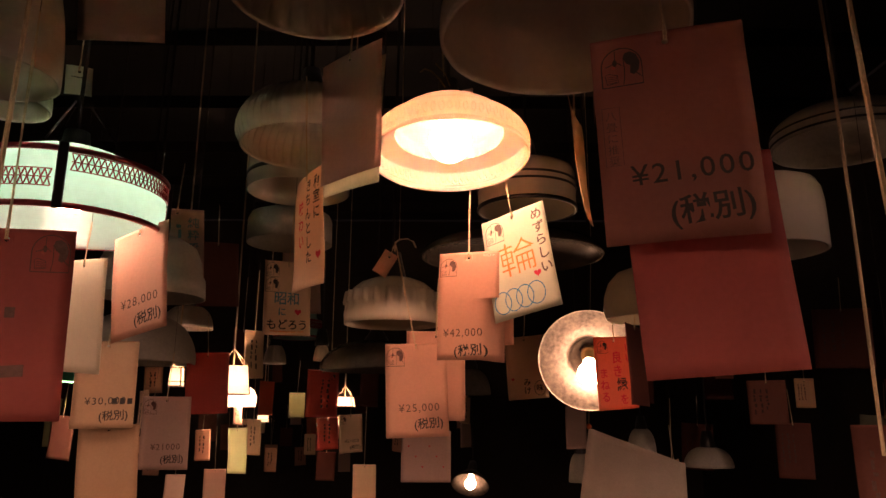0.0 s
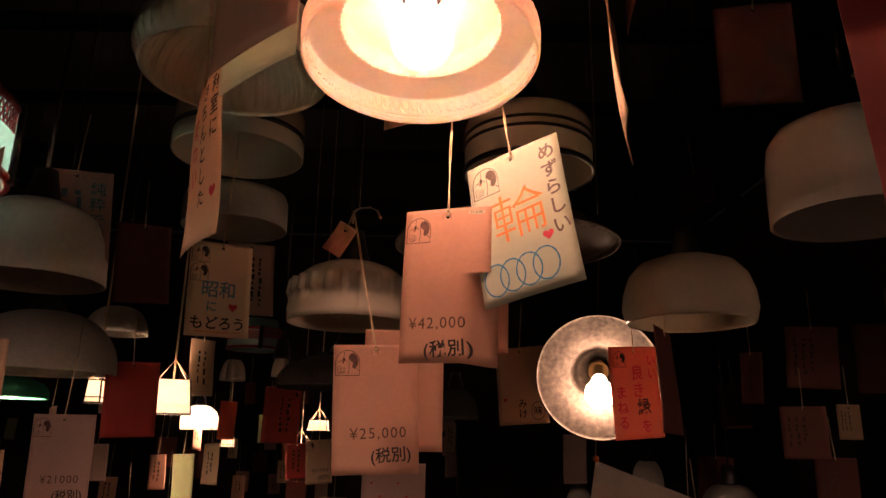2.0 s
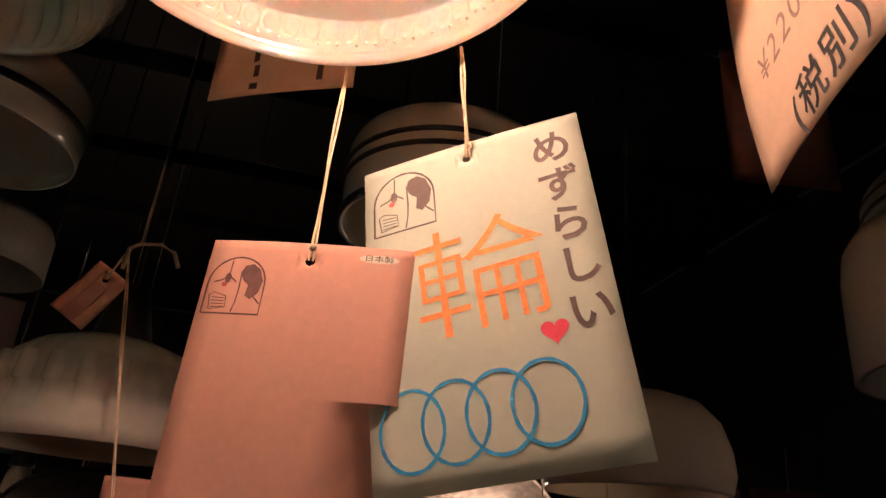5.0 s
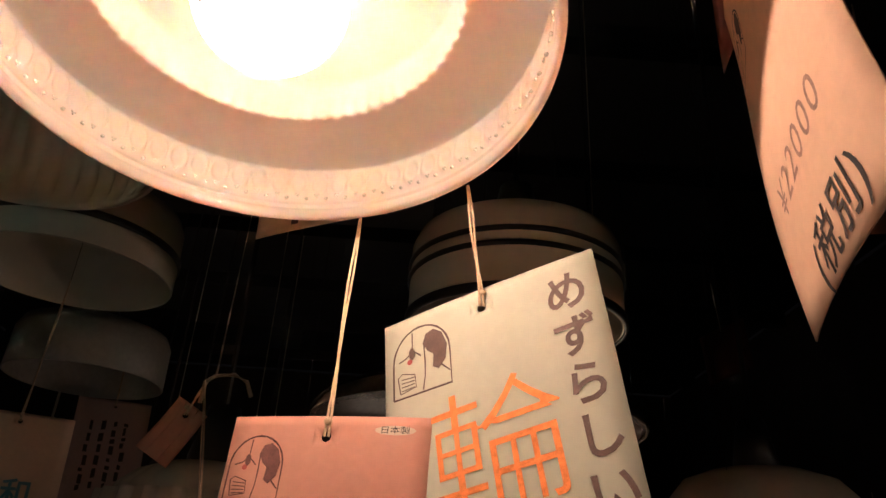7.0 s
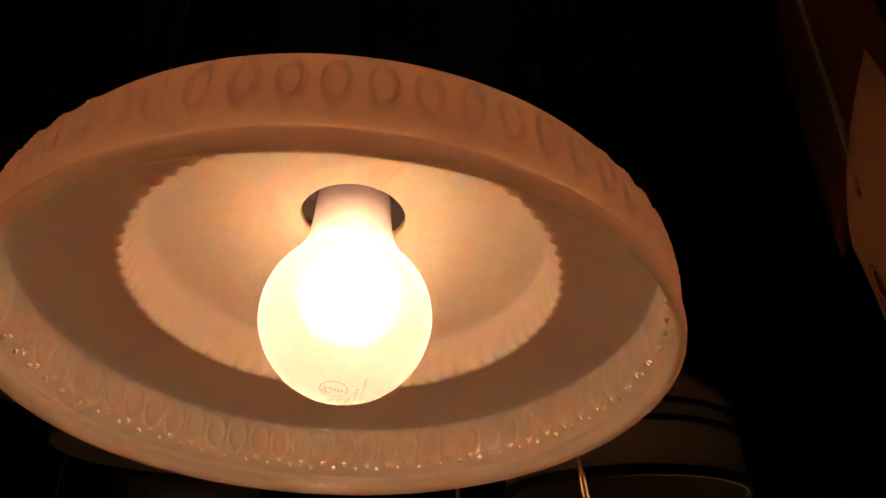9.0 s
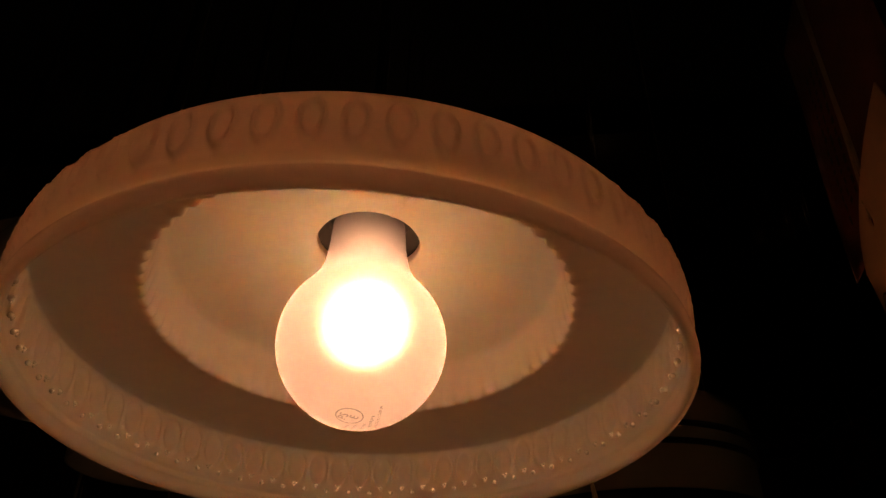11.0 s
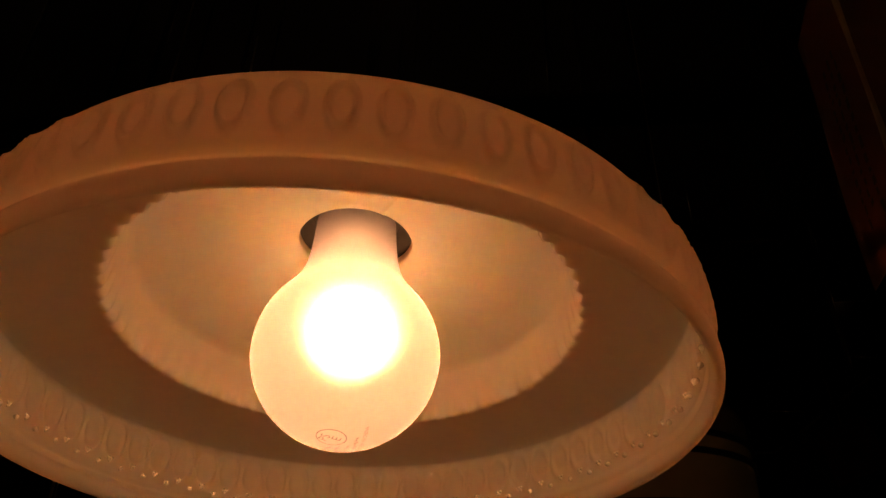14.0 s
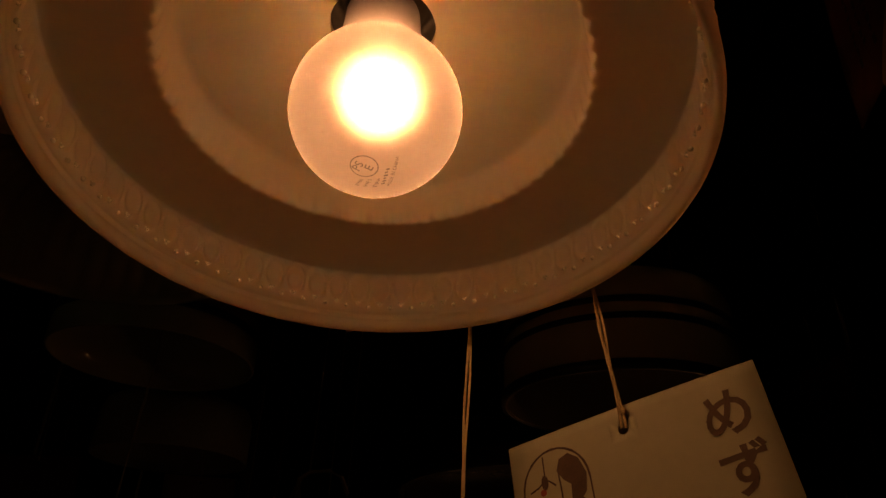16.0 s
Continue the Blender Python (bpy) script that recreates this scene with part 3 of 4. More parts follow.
# teal glass lamp with maroon trims and lattice bands
def teal_lamp(x, y, z, R, H, name_label, bulb):
    m = pose(x, y, z, 0, 0, 12)
    t = thing("pendant_lamp", m, name_label, "pendant lamp", "hanging lamps")
    part("shade", lathe(shell([(0.03, H + 0.030), (0.06, H + 0.024), (R * 0.8, H + 0.008), (R - 0.004, H - 0.006), (R - 0.001, H - 0.016), (R, H * 0.5), (R, 0.006), (R - 0.001, 0)], 0.0035), 72), milk_teal, t, "pale teal translucent glass drum", True)
    for za, zb in ((H - 0.002, H - 0.009), (0.006, -0.001)):
        part("trim_ring", lathe([(R + 0.0005, za), (R + 0.003, za - 0.001), (R + 0.003, zb + 0.001), (R + 0.0005, zb), (R - 0.002, zb), (R - 0.002, za)], 72), maroon, t, "dark maroon metal ring", True)
    for k in range(4):
        a = radians(-78 + 90 * k)
        bm = bmesh.new()
        bmesh.ops.create_cube(bm, size=1, matrix=Matrix.Rotation(a, 4, "Z") @ Matrix.Translation((R + 0.004, 0, H / 2 - 0.001)) @ Matrix.Diagonal((0.006, 0.011, H + 0.004, 1)))
        bmesh.ops.bevel(bm, geom=bm.edges[:], offset=0.001, segments=1, affect="EDGES")
        part("post", bm, black_metal, t)
        # lattice band between this post and the next, high and low by turns
        z0 = H - 0.032 if k % 2 == 0 else 0.024
        bm = bmesh.new()
        steps, hh = 24, 0.021
        da = radians(90 - 9) / steps
        for s in range(steps):
            for up in (0, 1):
                a0 = a + radians(4.5) + s * da
                p, q = (z0, z0 + hh) if up else (z0 + hh, z0)
                pts = [((R + 0.0012) * math.cos(a0 + da * f * 1.0), (R + 0.0012) * math.sin(a0 + da * f), p + (q - p) * f) for f in (0, 0.33, 0.67, 1)]
                tube(bm, pts, 0.0010, 4, False)
        for zz in (z0, z0 + hh / 2, z0 + hh):
            tube(bm, [((R + 0.0012) * math.cos(a + radians(4.5) + (steps * da) * f / 20), (R + 0.0012) * math.sin(a + radians(4.5) + (steps * da) * f / 20), zz) for f in range(21)], 0.0008, 4, False)
        part("lattice_band", bm, maroon, t, "maroon lattice strip")
    if bulb:
        part("bulb", lathe([(0.026 * math.sin(radians(q)) + 1e-5, 0.050 - 0.026 * math.cos(radians(q))) for q in range(0, 140, 10)] + [(0.013, 0.08), (0.012, H + 0.012)], 28, closed=False), bulb, t, "glowing white bulb", True)
    part("lamp_holder", lathe([(0.001, H + 0.06), (0.016, H + 0.06), (0.02, H + 0.03), (0.034, H + 0.02), (0.034, H + 0.014), (0.001, H + 0.014)], 24), black_metal, t, "", True)
    bm = bmesh.new()
    for a in (20, 140, 260):
        a = radians(a)
        tube(bm, [(R * 0.62 * math.cos(a), R * 0.62 * math.sin(a), H + 0.020), (0.014 * math.cos(a), 0.014 * math.sin(a), H + 0.10)], 0.0016, 5)
    tube(bm, [(0, 0, H + 0.058), (0, 0, CEILING - z - 0.02)], 0.003, 6)
    part("cord", bm, cord_dark, t)
    return t


teal_lamp(-0.477, 1.102, 1.990, 0.122, 0.078, "lit pale teal glass drum lamp with maroon trims and lattice bands", bulb_white)
teal_lamp(-0.466, 2.525, 1.988, 0.078, 0.060, "small unlit drum lamp with dark lattice bands", None)

pendant(-0.106, 0.849, 2.1765, dome(0.091, 0.064, 0.02, 0.010), milk_old, "unlit cream glass dome lamp with broad flutes", shape=flutes(22, 0.085, 0.008), seg=176)
pendant(0.130, 0.750, 2.068, dome(0.106, 0.095, 0.022, 0.016), milk_thin, "large unlit dusty glass bowl lamp", shape=flutes(10, 0.012))
pendant(-0.453, 0.891, 2.104, dome(0.062, 0.15, 0.02, 0.0, power=0.8), milk_thin, "tall unlit milk glass bell lamp")
pendant(-0.570, 1.084, 2.157, dome(0.056, 0.07, 0.02, 0.01), milk_thin, "small unlit glass dome lamp")
pendant(-0.192, 1.260, 2.165, [(0.02, 0.088), (0.055, 0.086), (0.085, 0.077), (0.101, 0.062), (0.110, 0.045), (0.1135, 0.03), (0.113, 0.018), (0.109, 0.006), (0.107, 0)], milk_old, "unlit cream ribbed glass dome lamp", shape=flutes(44, 0.038, 0.012), seg=264)
pendant(-0.271, 1.560, 2.187, [(0.02, 0.088), (0.085, 0.084), (0.097, 0.076), (0.101, 0.066), (0.102, 0.04), (0.102, 0.0)], milk_old, "unlit white glass drum lamp with a dark band", trims=(("dark_band", 0.102, 0.034, 0.026, black_metal),))
pendant(-0.342, 1.811, 2.139, [(0.02, 0.078), (0.07, 0.076), (0.092, 0.068), (0.098, 0.055), (0.099, 0.0)], milk_dim, "unlit plain glass drum lamp, dull grey-white")
pendant(-0.072, 1.508, 1.913, [(0.02, 0.088), (0.04, 0.086), (0.06, 0.078), (0.074, 0.066), (0.078, 0.0595), (0.0835, 0.059), (0.0865, 0.038), (0.083, 0.037), (0.089, 0.026), (0.0905, 0.018), (0.0895, 0.01), (0.089, 0.0)], milk_old, "unlit glass bowl lamp with moulded square facets and flutes", seg=288, shape=lambda a, r, z, i: (r * (1 + (0.075 * max(0, math.cos(24 * a)) ** 0.3 if 0.036 <= z <= 0.0592 else 0.018 * abs(math.cos(12 * a)) if z > 0.06 else 0)), z))
pendant(-0.173, 2.230, 1.866, dome(0.158, 0.085, 0.03, 0.006), enamel_grey, "wide dark enamel dome lamp, unlit")
pendant(0.443, 1.581, 1.935, [(0.016, 0.104), (0.045, 0.103), (0.072, 0.093), (0.090, 0.072), (0.099, 0.044), (0.101, 0.020), (0.097, 0.004), (0.095, 0.0)], opaline, "smooth lobed translucent glass dome lamp, unlit", shape=flutes(8, 0.03), th=0.0025)
pendant(0.171, 1.398, 2.103, [(0.02, 0.082), (0.07, 0.080), (0.082, 0.074), (0.086, 0.064), (0.086, 0.0)], milk_old, "unlit white glass drum lamp with two thin dark bands", trims=(("dark_band", 0.086, 0.0500, 0.0460, black_metal), ("dark_band", 0.086, 0.0380, 0.0340, black_metal), ("dark_rim", 0.086, 0.006, -0.001, black_metal), ("clasp", 0.0865, 0.001, 0.0, black_metal)))
pendant(0.173, 1.720, 2.088, dome(0.2, 0.05, 0.03, 0.006), enamel_grey, "wide shallow saucer lamp, unlit")
pendant(0.490, 1.200, 1.985, [(0.02, 0.106), (0.064, 0.104), (0.078, 0.098), (0.085, 0.084), (0.087, 0.064), (0.087, 0.0)], porcelain, "tall unlit white glass drum lamp", th=0.005)
pendant(0.711, 1.338, 2.203, dome(0.117, 0.066, 0.03, 0.02), milk_dim, "unlit glass bowl lamp with painted stripes", trims=(("stripe", 0.1155, 0.024, 0.020, black_metal), ("stripe", 0.1165, 0.010, 0.006, black_metal)))
pendant(-0.510, 1.460, 1.956, [(0.02, 0.112), (0.05, 0.108), (0.075, 0.092), (0.086, 0.065), (0.089, 0.042), (0.095, 0.034), (0.097, 0.0)], milk_dim, "unlit white glass lamp with a fluted crown and plain band", shape=flutes(28, 0.03, 0.04))
pendant(-0.713, 1.887, 1.864, dome(0.135, 0.118, 0.03, 0.01), milk_dim, "dark dusty fluted glass dome lamp, unlit", shape=flutes(32, 0.03))
pendant(-0.679, 2.117, 1.972, dome(0.066, 0.062, 0.02, 0.0), milk_dim, "small unlit flared glass lamp", shape=flutes(10, 0.08))
pendant(-0.970, 3.659, 1.768, [(0.015, 0.104), (0.04, 0.098), (0.066, 0.078), (0.078, 0.05), (0.078, 0.022), (0.074, 0.012), (0.076, 0.0)], milk, "small lit fluted glass bell lamp", shape=flutes(14, 0.07), bulb=bulb_far, bulb_z=0.045)
pendant(-1.100, 2.440, 1.838, dome(0.103, 0.06, 0.02, 0.012), enamel_green, "green enamel lamp with a scalloped white edge, lit", shape=flutes(24, 0.05), bulb=bulb_far, bulb_z=0.03)
pendant(0.125, 3.145, 1.467, [(0.018, 0.06), (0.03, 0.055), (0.055, 0.03), (0.076, 0.0)], aluminium, "small lit worn metal saucer lamp", lean=(-40, 10), bulb=bulb_warm, bulb_z=0.005, bulb_r=0.022)
pendant(0.112, 2.656, 1.809, dome(0.073, 0.09, 0.02), enamel_grey, "dark enamel bell lamp, unlit")
pendant(0.570, 3.145, 1.481, dome(0.05, 0.11, 0.02), milk_dim, "small unlit white glass globe lamp")
pendant(-0.609, 2.830, 1.922, dome(0.04, 0.07, 0.012), milk, "small white glass tulip lamp", shape=flutes(8, 0.1))
pendant(0.855, 2.506, 1.589, dome(0.075, 0.06, 0.02), milk_dim, "small unlit glass dome lamp")
pendant(-0.36, 2.40, 1.905, dome(0.024, 0.05, 0.010), milk, "small white glass tulip lamp", shape=flutes(6, 0.1))


# worn aluminium reflector turned towards the aisle
def reflector():
    c = Vector((0.359, 1.843, 1.873))
    d = Vector((-0.20, -0.93, -0.22)).normalized()
    m = Matrix.Translation(c) @ Vector((0, 0, -1)).rotation_difference(d).to_matrix().to_4x4()
    t = thing("reflector_lamp", m, "worn aluminium reflector lamp with a glowing clear bulb", "reflector lamp", "hanging lamps")
    R = 0.117
    part("reflector", lathe(shell([(0.018, 0.075), (0.040, 0.072), (0.046, 0.060), (0.052, 0.040), (0.060, 0.034), (0.085, 0.020), (R - 0.004, 0.003), (R, 0.0), (R + 0.001, -0.003)], 0.0015), 72), aluminium, t, "worn aluminium dish", True)
    down = (m.inverted().to_3x3() @ (d + Vector((0, 0, -0.75)))).normalized()
    sag = Matrix.Translation((0, 0, 0.062)) @ Vector((0, 0, -1)).rotation_difference(down).to_matrix().to_4x4()
    holder = part("lamp_holder", lathe([(0.001, 0.02), (0.019, 0.02), (0.02, 0.0), (0.0175, -0.003), (0.0175, -0.010), (0.0155, -0.012), (0.0155, -0.018), (0.0140, -0.020), (0.001, -0.020)], 28), brass, t, "brass lamp holder", True)
    holder.matrix_local = sag
    prof = [(0.028 * math.sin(radians(a)) + 1e-5, -0.062 - 0.028 * math.cos(radians(a))) for a in range(0, 130, 10)] + [(0.0165, -0.036), (0.0135, -0.019)]
    bulb = part("bulb", lathe(prof, 32, closed=False), bulb_warm, t, "glowing bulb", True)
    bulb.matrix_local = sag
    part("back_cup", lathe([(0.001, 0.13), (0.016, 0.13), (0.02, 0.08), (0.02, 0.074), (0.001, 0.074)], 28), black_metal, t, "", True)
    bm = bmesh.new()
    inv = m.inverted()
    tube(bm, [Vector((0, 0, 0.128)), Vector((0, 0, 0.16)), inv @ Vector((0.42, 2.1, 2.2)), inv @ Vector((0.42, 2.1, CEILING - 0.02))], 0.003, 6)
    part("cord", bm, cord_dark, t)


reflector()


# wire hook over the faceted bowl
t = thing("wire_hook", Matrix.Translation((-0.055, 1.392, 2.048)), "pale curved wire hook above a glass bowl lamp", "hook")
bm = bmesh.new()
tube(bm, [(-0.006, 0, -0.02), (-0.005, 0, -0.004), (0.002, 0, 0.001), (0.016, -0.002, 0.002), (0.026, -0.003, -0.003), (0.031, -0.004, -0.014)], 0.0016, 8)
tube(bm, [(0.002, 0, 0.001), (0.002, 0.02, 0.3), (0.002, 0.02, CEILING - 2.048 + 0.021)], 0.0008, 5)
part("wire", bm, twine, t)


# lit four-sided lantern with dark bars
def lantern(x, y, z, s, h, turn=25):
    m = pose(x, y, z, 0, 0, turn)
    t = thing("lantern_lamp", m, "lit four-sided paper lantern lamp with dark bars", "lantern", "hanging lamps")
    top, wid = s * 0.84, s
    for k in range(4):
        rot = Matrix.Rotation(math.pi / 2 * k, 4, "Z")
        bm = bmesh.new()
        for q in ((-wid, -wid, 0), (wid, -wid, 0), (top, -top, h), (-top, -top, h)):
            bm.verts.new(rot @ Vector(q))
        bm.verts.ensure_lookup_table()
        bm.faces.new(bm.verts)
        pane = part("pane", bm, milk, t, "glowing white pane")
        sol = pane.modifiers.new("thickness", "SOLIDIFY")
        sol.thickness = 0.0012
        bm = bmesh.new()
        e = 1.02
        tube(bm, [rot @ Vector((-wid * e, -wid * e, 0)), rot @ Vector((wid * e, -wid * e, 0))], 0.0022, 4)
        tube(bm, [rot @ Vector((-wid * e, -wid * e, 0)), rot @ Vector((-top * e, -top * e, h))], 0.0018, 4)
        tube(bm, [rot @ Vector((-wid * 0.93, -wid * 0.93, h * 0.25)), rot @ Vector((wid * 0.93, -wid * 0.93, h * 0.25))], 0.0014, 4)
        part("bar", bm, black_metal, t)
    bm = bmesh.new()
    tube(bm, [(0, 0, h), (0, 0, CEILING - z - 0.02)], 0.0025, 6)
    for k in range(4):
        tube(bm, [Matrix.Rotation(math.pi / 2 * k, 4, "Z") @ Vector((top, top, h)), (0, 0, h + s * 1.2)], 0.001, 4)
    part("cord", bm, twine, t)
    bm = bmesh.new()
    ball(bm, (0, 0, h * 0.5), s * 0.28, 16, 10)
    part("bulb", bm, bulb_far, t, "glowing bulb", True)


lantern(-0.586, 2.25, 1.800, 0.042, 0.080)
lantern(-0.659, 2.015, 1.815, 0.016, 0.045, 5)
lantern(-0.533, 4.164, 1.775, 0.05, 0.05, 0)
lantern(-0.614, 4.151, 1.670, 0.06, 0.035, 0)
lantern(-0.959, 4.079, 1.690, 0.03, 0.05, 10)
pendant(0.807, 3.100, 1.600, dome(0.055, 0.09, 0.02), milk_dim, "small unlit rounded glass lamp")

# added lamps out of sight behind and beside the viewer, to brighten shades and cards
pendant(0.75, -0.45, 1.84, dome(0.12, 0.10, 0.03, 0.01), milk, "added unseen milk glass fill lamp behind the viewer", bulb=bulb_fill, bulb_z=0.02)
pendant(-0.70, -0.55, 2.00, dome(0.12, 0.10, 0.03, 0.01), milk, "added unseen milk glass fill lamp behind the viewer", bulb=bulb_fill, bulb_z=0.02)
pendant(1.50, 0.30, 2.05, dome(0.12, 0.10, 0.03, 0.01), milk, "added unseen milk glass fill lamp beside the viewer", bulb=bulb_fill_side, bulb_z=0.02)
pendant(-1.50, -0.05, 2.08, dome(0.12, 0.10, 0.03, 0.01), milk, "added unseen milk glass fill lamp beside the viewer", bulb=bulb_fill_side, bulb_z=0.02)


# ---------------------------------------------------------------- cards near the main lamp
def card_42():
    w, h = 0.087, 0.150
    slit_x, slit_z = 0.0262, -0.0660

    def bend(x, z):
        y = 0.0015 * math.sin(z / h * 4) + 0.002 * (2 * x / w) ** 2
        # below a slit in its edge the card passes behind its neighbour
        f = min(1.0, max(0.0, (x - 0.015) / (w / 2 - 0.015)))
        d = min(1.0, max(0.0, (slit_z - z) / 0.03)) if x < slit_x else (1.0 if z < slit_z - 0.0002 else 0.0)
        return y + 0.032 * f * f * (3 - 2 * f) * d
    t, b = card(hang(0.061, 1.161, 1.975, -3, 0.5, -18), w, h, paper_pink, "salmon pink price card with a slit edge, stamped ¥42,000", top=(0.063, 1.166, 2.071), bend=bend, tear=(slit_x - 0.0001, slit_z))
    priced(t, b, w, h, None, tax=False)
    write(t, b, "¥42,000", -0.007, -0.1180, 0.0150, ink_price, 1, wide=0.98, name="price", apart=1.16)
    write(t, b, "(税別)", 0.004, -0.1425, 0.0165, ink_black, 4, 0.0003, name="tax_note", apart=1.1)


def card_rings():
    w, h = 0.1005, 0.148
    t, b = card(hang(0.118, 1.142, 2.028, -3, -11, -36), w, h, paper_white, "pale green card with orange, brown and blue marker writing", curl=0.0015, wave=0.0012, top=(0.111, 1.134, 2.073), seed=4)
    emblem(t, b, -0.031, -0.021, 0.029, ink_brown)
    write(t, b, "めずらしい", 0.0368, -0.0215, 0.0178, ink_brown, 2.5, 0.00035, column=True)
    write(t, b, "輪", 0.001, -0.087, 0.054, ink_orange, 3, -0.0005, wide=1.12)
    for k in range(4):
        flat(t, "ring", *stroke(loop(-0.033 + 0.0172 * k, -0.1245 + 0.0006 * k, 0.0128, 0.0152, 30), 0.0016), b, ink_blue, 0.0005 + 0.0001 * k)
    flat(t, "heart", *heart(0.0255, -0.0975, 0.0105), b, ink_red)


def card_22():
    w, h = 0.1, 0.141
    t, b = card(hang(0.188, 1.036, 2.131, 6, -2, -110), w, h, paper_cream, "cream price card with rippled edge, stamped ¥22000", curl=0.003, wave=0.002, seed=7, cord=0.16)
    emblem(t, b, -0.033, -0.03, 0.024, ink_brown)
    write(t, b, "¥22000", 0.0, -0.108, 0.0155, ink_pale, 3, wide=1.0, name="price", apart=1.2)
    write(t, b, "(税別)", 0.008, -0.136, 0.0165, ink_black, 6, 0.0002, name="tax_note", apart=1.15)


def card_21():
    w, h = 0.1, 0.148
    t, b = card(hang(0.178, 0.638, 2.014, 0, -2, -15), w, h, paper_shaded, "pink price card in shade, stamped ¥21,000", seed=3, cord=0.08)
    emblem(t, b, -0.030, -0.022, 0.027, ink_black)
    write(t, b, "八畳に推奨", -0.040, -0.061, 0.0075, ink_faint, 0, column=True)
    flat(t, "label_frame", *stroke([(-0.0455, -0.052), (-0.034, -0.052), (-0.034, -0.094), (-0.0455, -0.094), (-0.0455, -0.052)], 0.0005), b, ink_faint)
    write(t, b, "¥21,000", 0.008, -0.108, 0.019, ink_black, 2, 0.0001, wide=1.05, name="price", apart=1.18)
    write(t, b, "(税別)", 0.018, -0.135, 0.020, ink_black, 4, 0.0003, name="tax_note")


def simple(m, paper, label, price=None, w=0.1, h=0.148, seed=0, **kw):
    t, b = card(m, w, h, paper, label, seed=seed, **kw)
    if price:
        priced(t, b, w, h, price, seal=False)
    return t, b


card_42()
card_rings()
card_22()
card_21()
t, b = simple(hang(-0.020, 1.352, 1.865, -1, -2, 8), paper_pink, "salmon pink price card stamped ¥25,000", "¥25,000", seed=11, top=(-0.060, 1.390, 2.044))
t, b = simple(hang(0.012, 1.400, 1.890, 0, 0, 6), paper_pink, "plain pink card hanging behind another card", seed=12)
t, b = simple(hang(-0.011, 1.674, 1.718, 0, 0, 3), paper_grey, "greyish pink card with tiny hearts", h=0.1, seed=13)
for k in range(6):
    flat(t, "heart", *heart(-0.035 + 0.014 * k, -0.03 - 0.02 * (k % 3), 0.004), b, ink_red)
t, b = simple(hang(-0.385, 1.120, 1.996, -5, -11, -26), paper_pink, "pink price card lit by the teal lamp, stamped ¥28,000", None, seed=14, cord=0.03)
priced(t, b, 0.1, 0.148, "¥28,000", mark=False, seal=False)
simple(hang(-0.450, 1.112, 1.952, 3, 4, -33), paper_blank, "blank cream card glowing in lamp light", seed=15, cord=0.06)
t, b = simple(hang(-0.314, 0.734, 1.897, 5, 0, 9), paper_red_shaded, "deep red price card seen from its back, in shade", seed=16, cord=0.2)
emblem(t, b, 0.033, -0.018, 0.028, ink_faint)
bars(t, b, -0.045, -0.062, 0.075, 1, 0.016, ink_faint, False, 3)
bars(t, b, -0.045, -0.108, 0.075, 1, 0.018, ink_faint, False, 4)
simple(hang(0.200, 0.660, 1.930, 0, -4, -10), paper_red_shaded, "plain red card behind a price card", seed=17)
simple(hang(-0.365, 0.948, 2.337, 7, -2, 9), paper_grey, "greyish brown card hanging high", seed=18)
t, b = simple(hang(-0.518, 1.158, 2.256, 2, -3, 30), paper_white, "small white price tag", w=0.036, h=0.045, seed=19)
bars(t, b, -0.010, -0.016, 0.02, 1, 0.004, ink_black)
t, b = simple(hang(-0.080, 0.931, 2.155, 0, -1, -41), paper_grey, "greyish card with a pale green card behind it", seed=20, cord=0.12)
simple(hang(-0.076, 0.945, 2.146, 0, 2, -44), paper_white, "pale green card behind a grey card", seed=21, cord=0.12)
t, b = simple(hang(-0.148, 1.058, 2.053, 0, 0, -60), paper_cream, "cream card with red and black brush writing, turned edge on", seed=22, curl=0.004, wave=0.002, cord=0.15)
write(t, b, "和室に", 0.034, -0.024, 0.018, ink_black, 0, 0.0003, column=True)
write(t, b, "きちんとした", 0.010, -0.024, 0.017, ink_black, 0, 0.0003, column=True)
write(t, b, "味わい", -0.015, -0.05, 0.02, ink_red, 0, 0.0004, column=True)
flat(t, "heart", *heart(0.036, -0.11, 0.012), b, ink_red)
t, b = simple(hang(-0.290, 1.590, 2.050, 0, -2, 38), paper_cream, "cream card with blue and black brush writing and a heart", seed=23, cord=0.15)
emblem(t, b, -0.034, -0.018, 0.027, ink_black)
emblem(t, b, -0.034, -0.048, 0.027, ink_black)
write(t, b, "昭和", -0.002, -0.085, 0.028, ink_teal, 0, 0.0004)
write(t, b, "に", -0.012, -0.108, 0.018, ink_teal, 0, 0.0004)
flat(t, "heart", *heart(0.022, -0.101, 0.014), b, ink_red)
write(t, b, "もどろう", 0.0, -0.135, 0.022, ink_black, 0, 0.0004)
flat(t, "underline", *stroke([(-0.036, -0.140), (0.0, -0.1415), (0.036, -0.140)], 0.002), b, ink_orange)
t, b = simple(hang(-0.330, 1.90, 2.135, 0, -3, 35), paper_grey, "dim card with brush writing behind another card", seed=24)
bars(t, b, -0.03, -0.03, 0.1, 4, 0.012, ink_black, True, 2)
t, b = simple(hang(-0.490, 1.500, 2.135, 2, -4, 25), paper_grey, "dim pinkish card with blue and red brush writing", seed=25)
write(t, b, "純粋で", 0.030, -0.035, 0.022, ink_teal, 0, 0.0003, column=True)
bars(t, b, -0.02, -0.03, 0.1, 2, 0.016, ink_teal, True, 5)
bars(t, b, -0.035, -0.115, 0.07, 1, 0.018, ink_red, False, 6)
simple(hang(-0.500, 1.780, 2.135, 2, -5, 39), paper_dark_shaded, "dark reddish brown card in shade", seed=26)
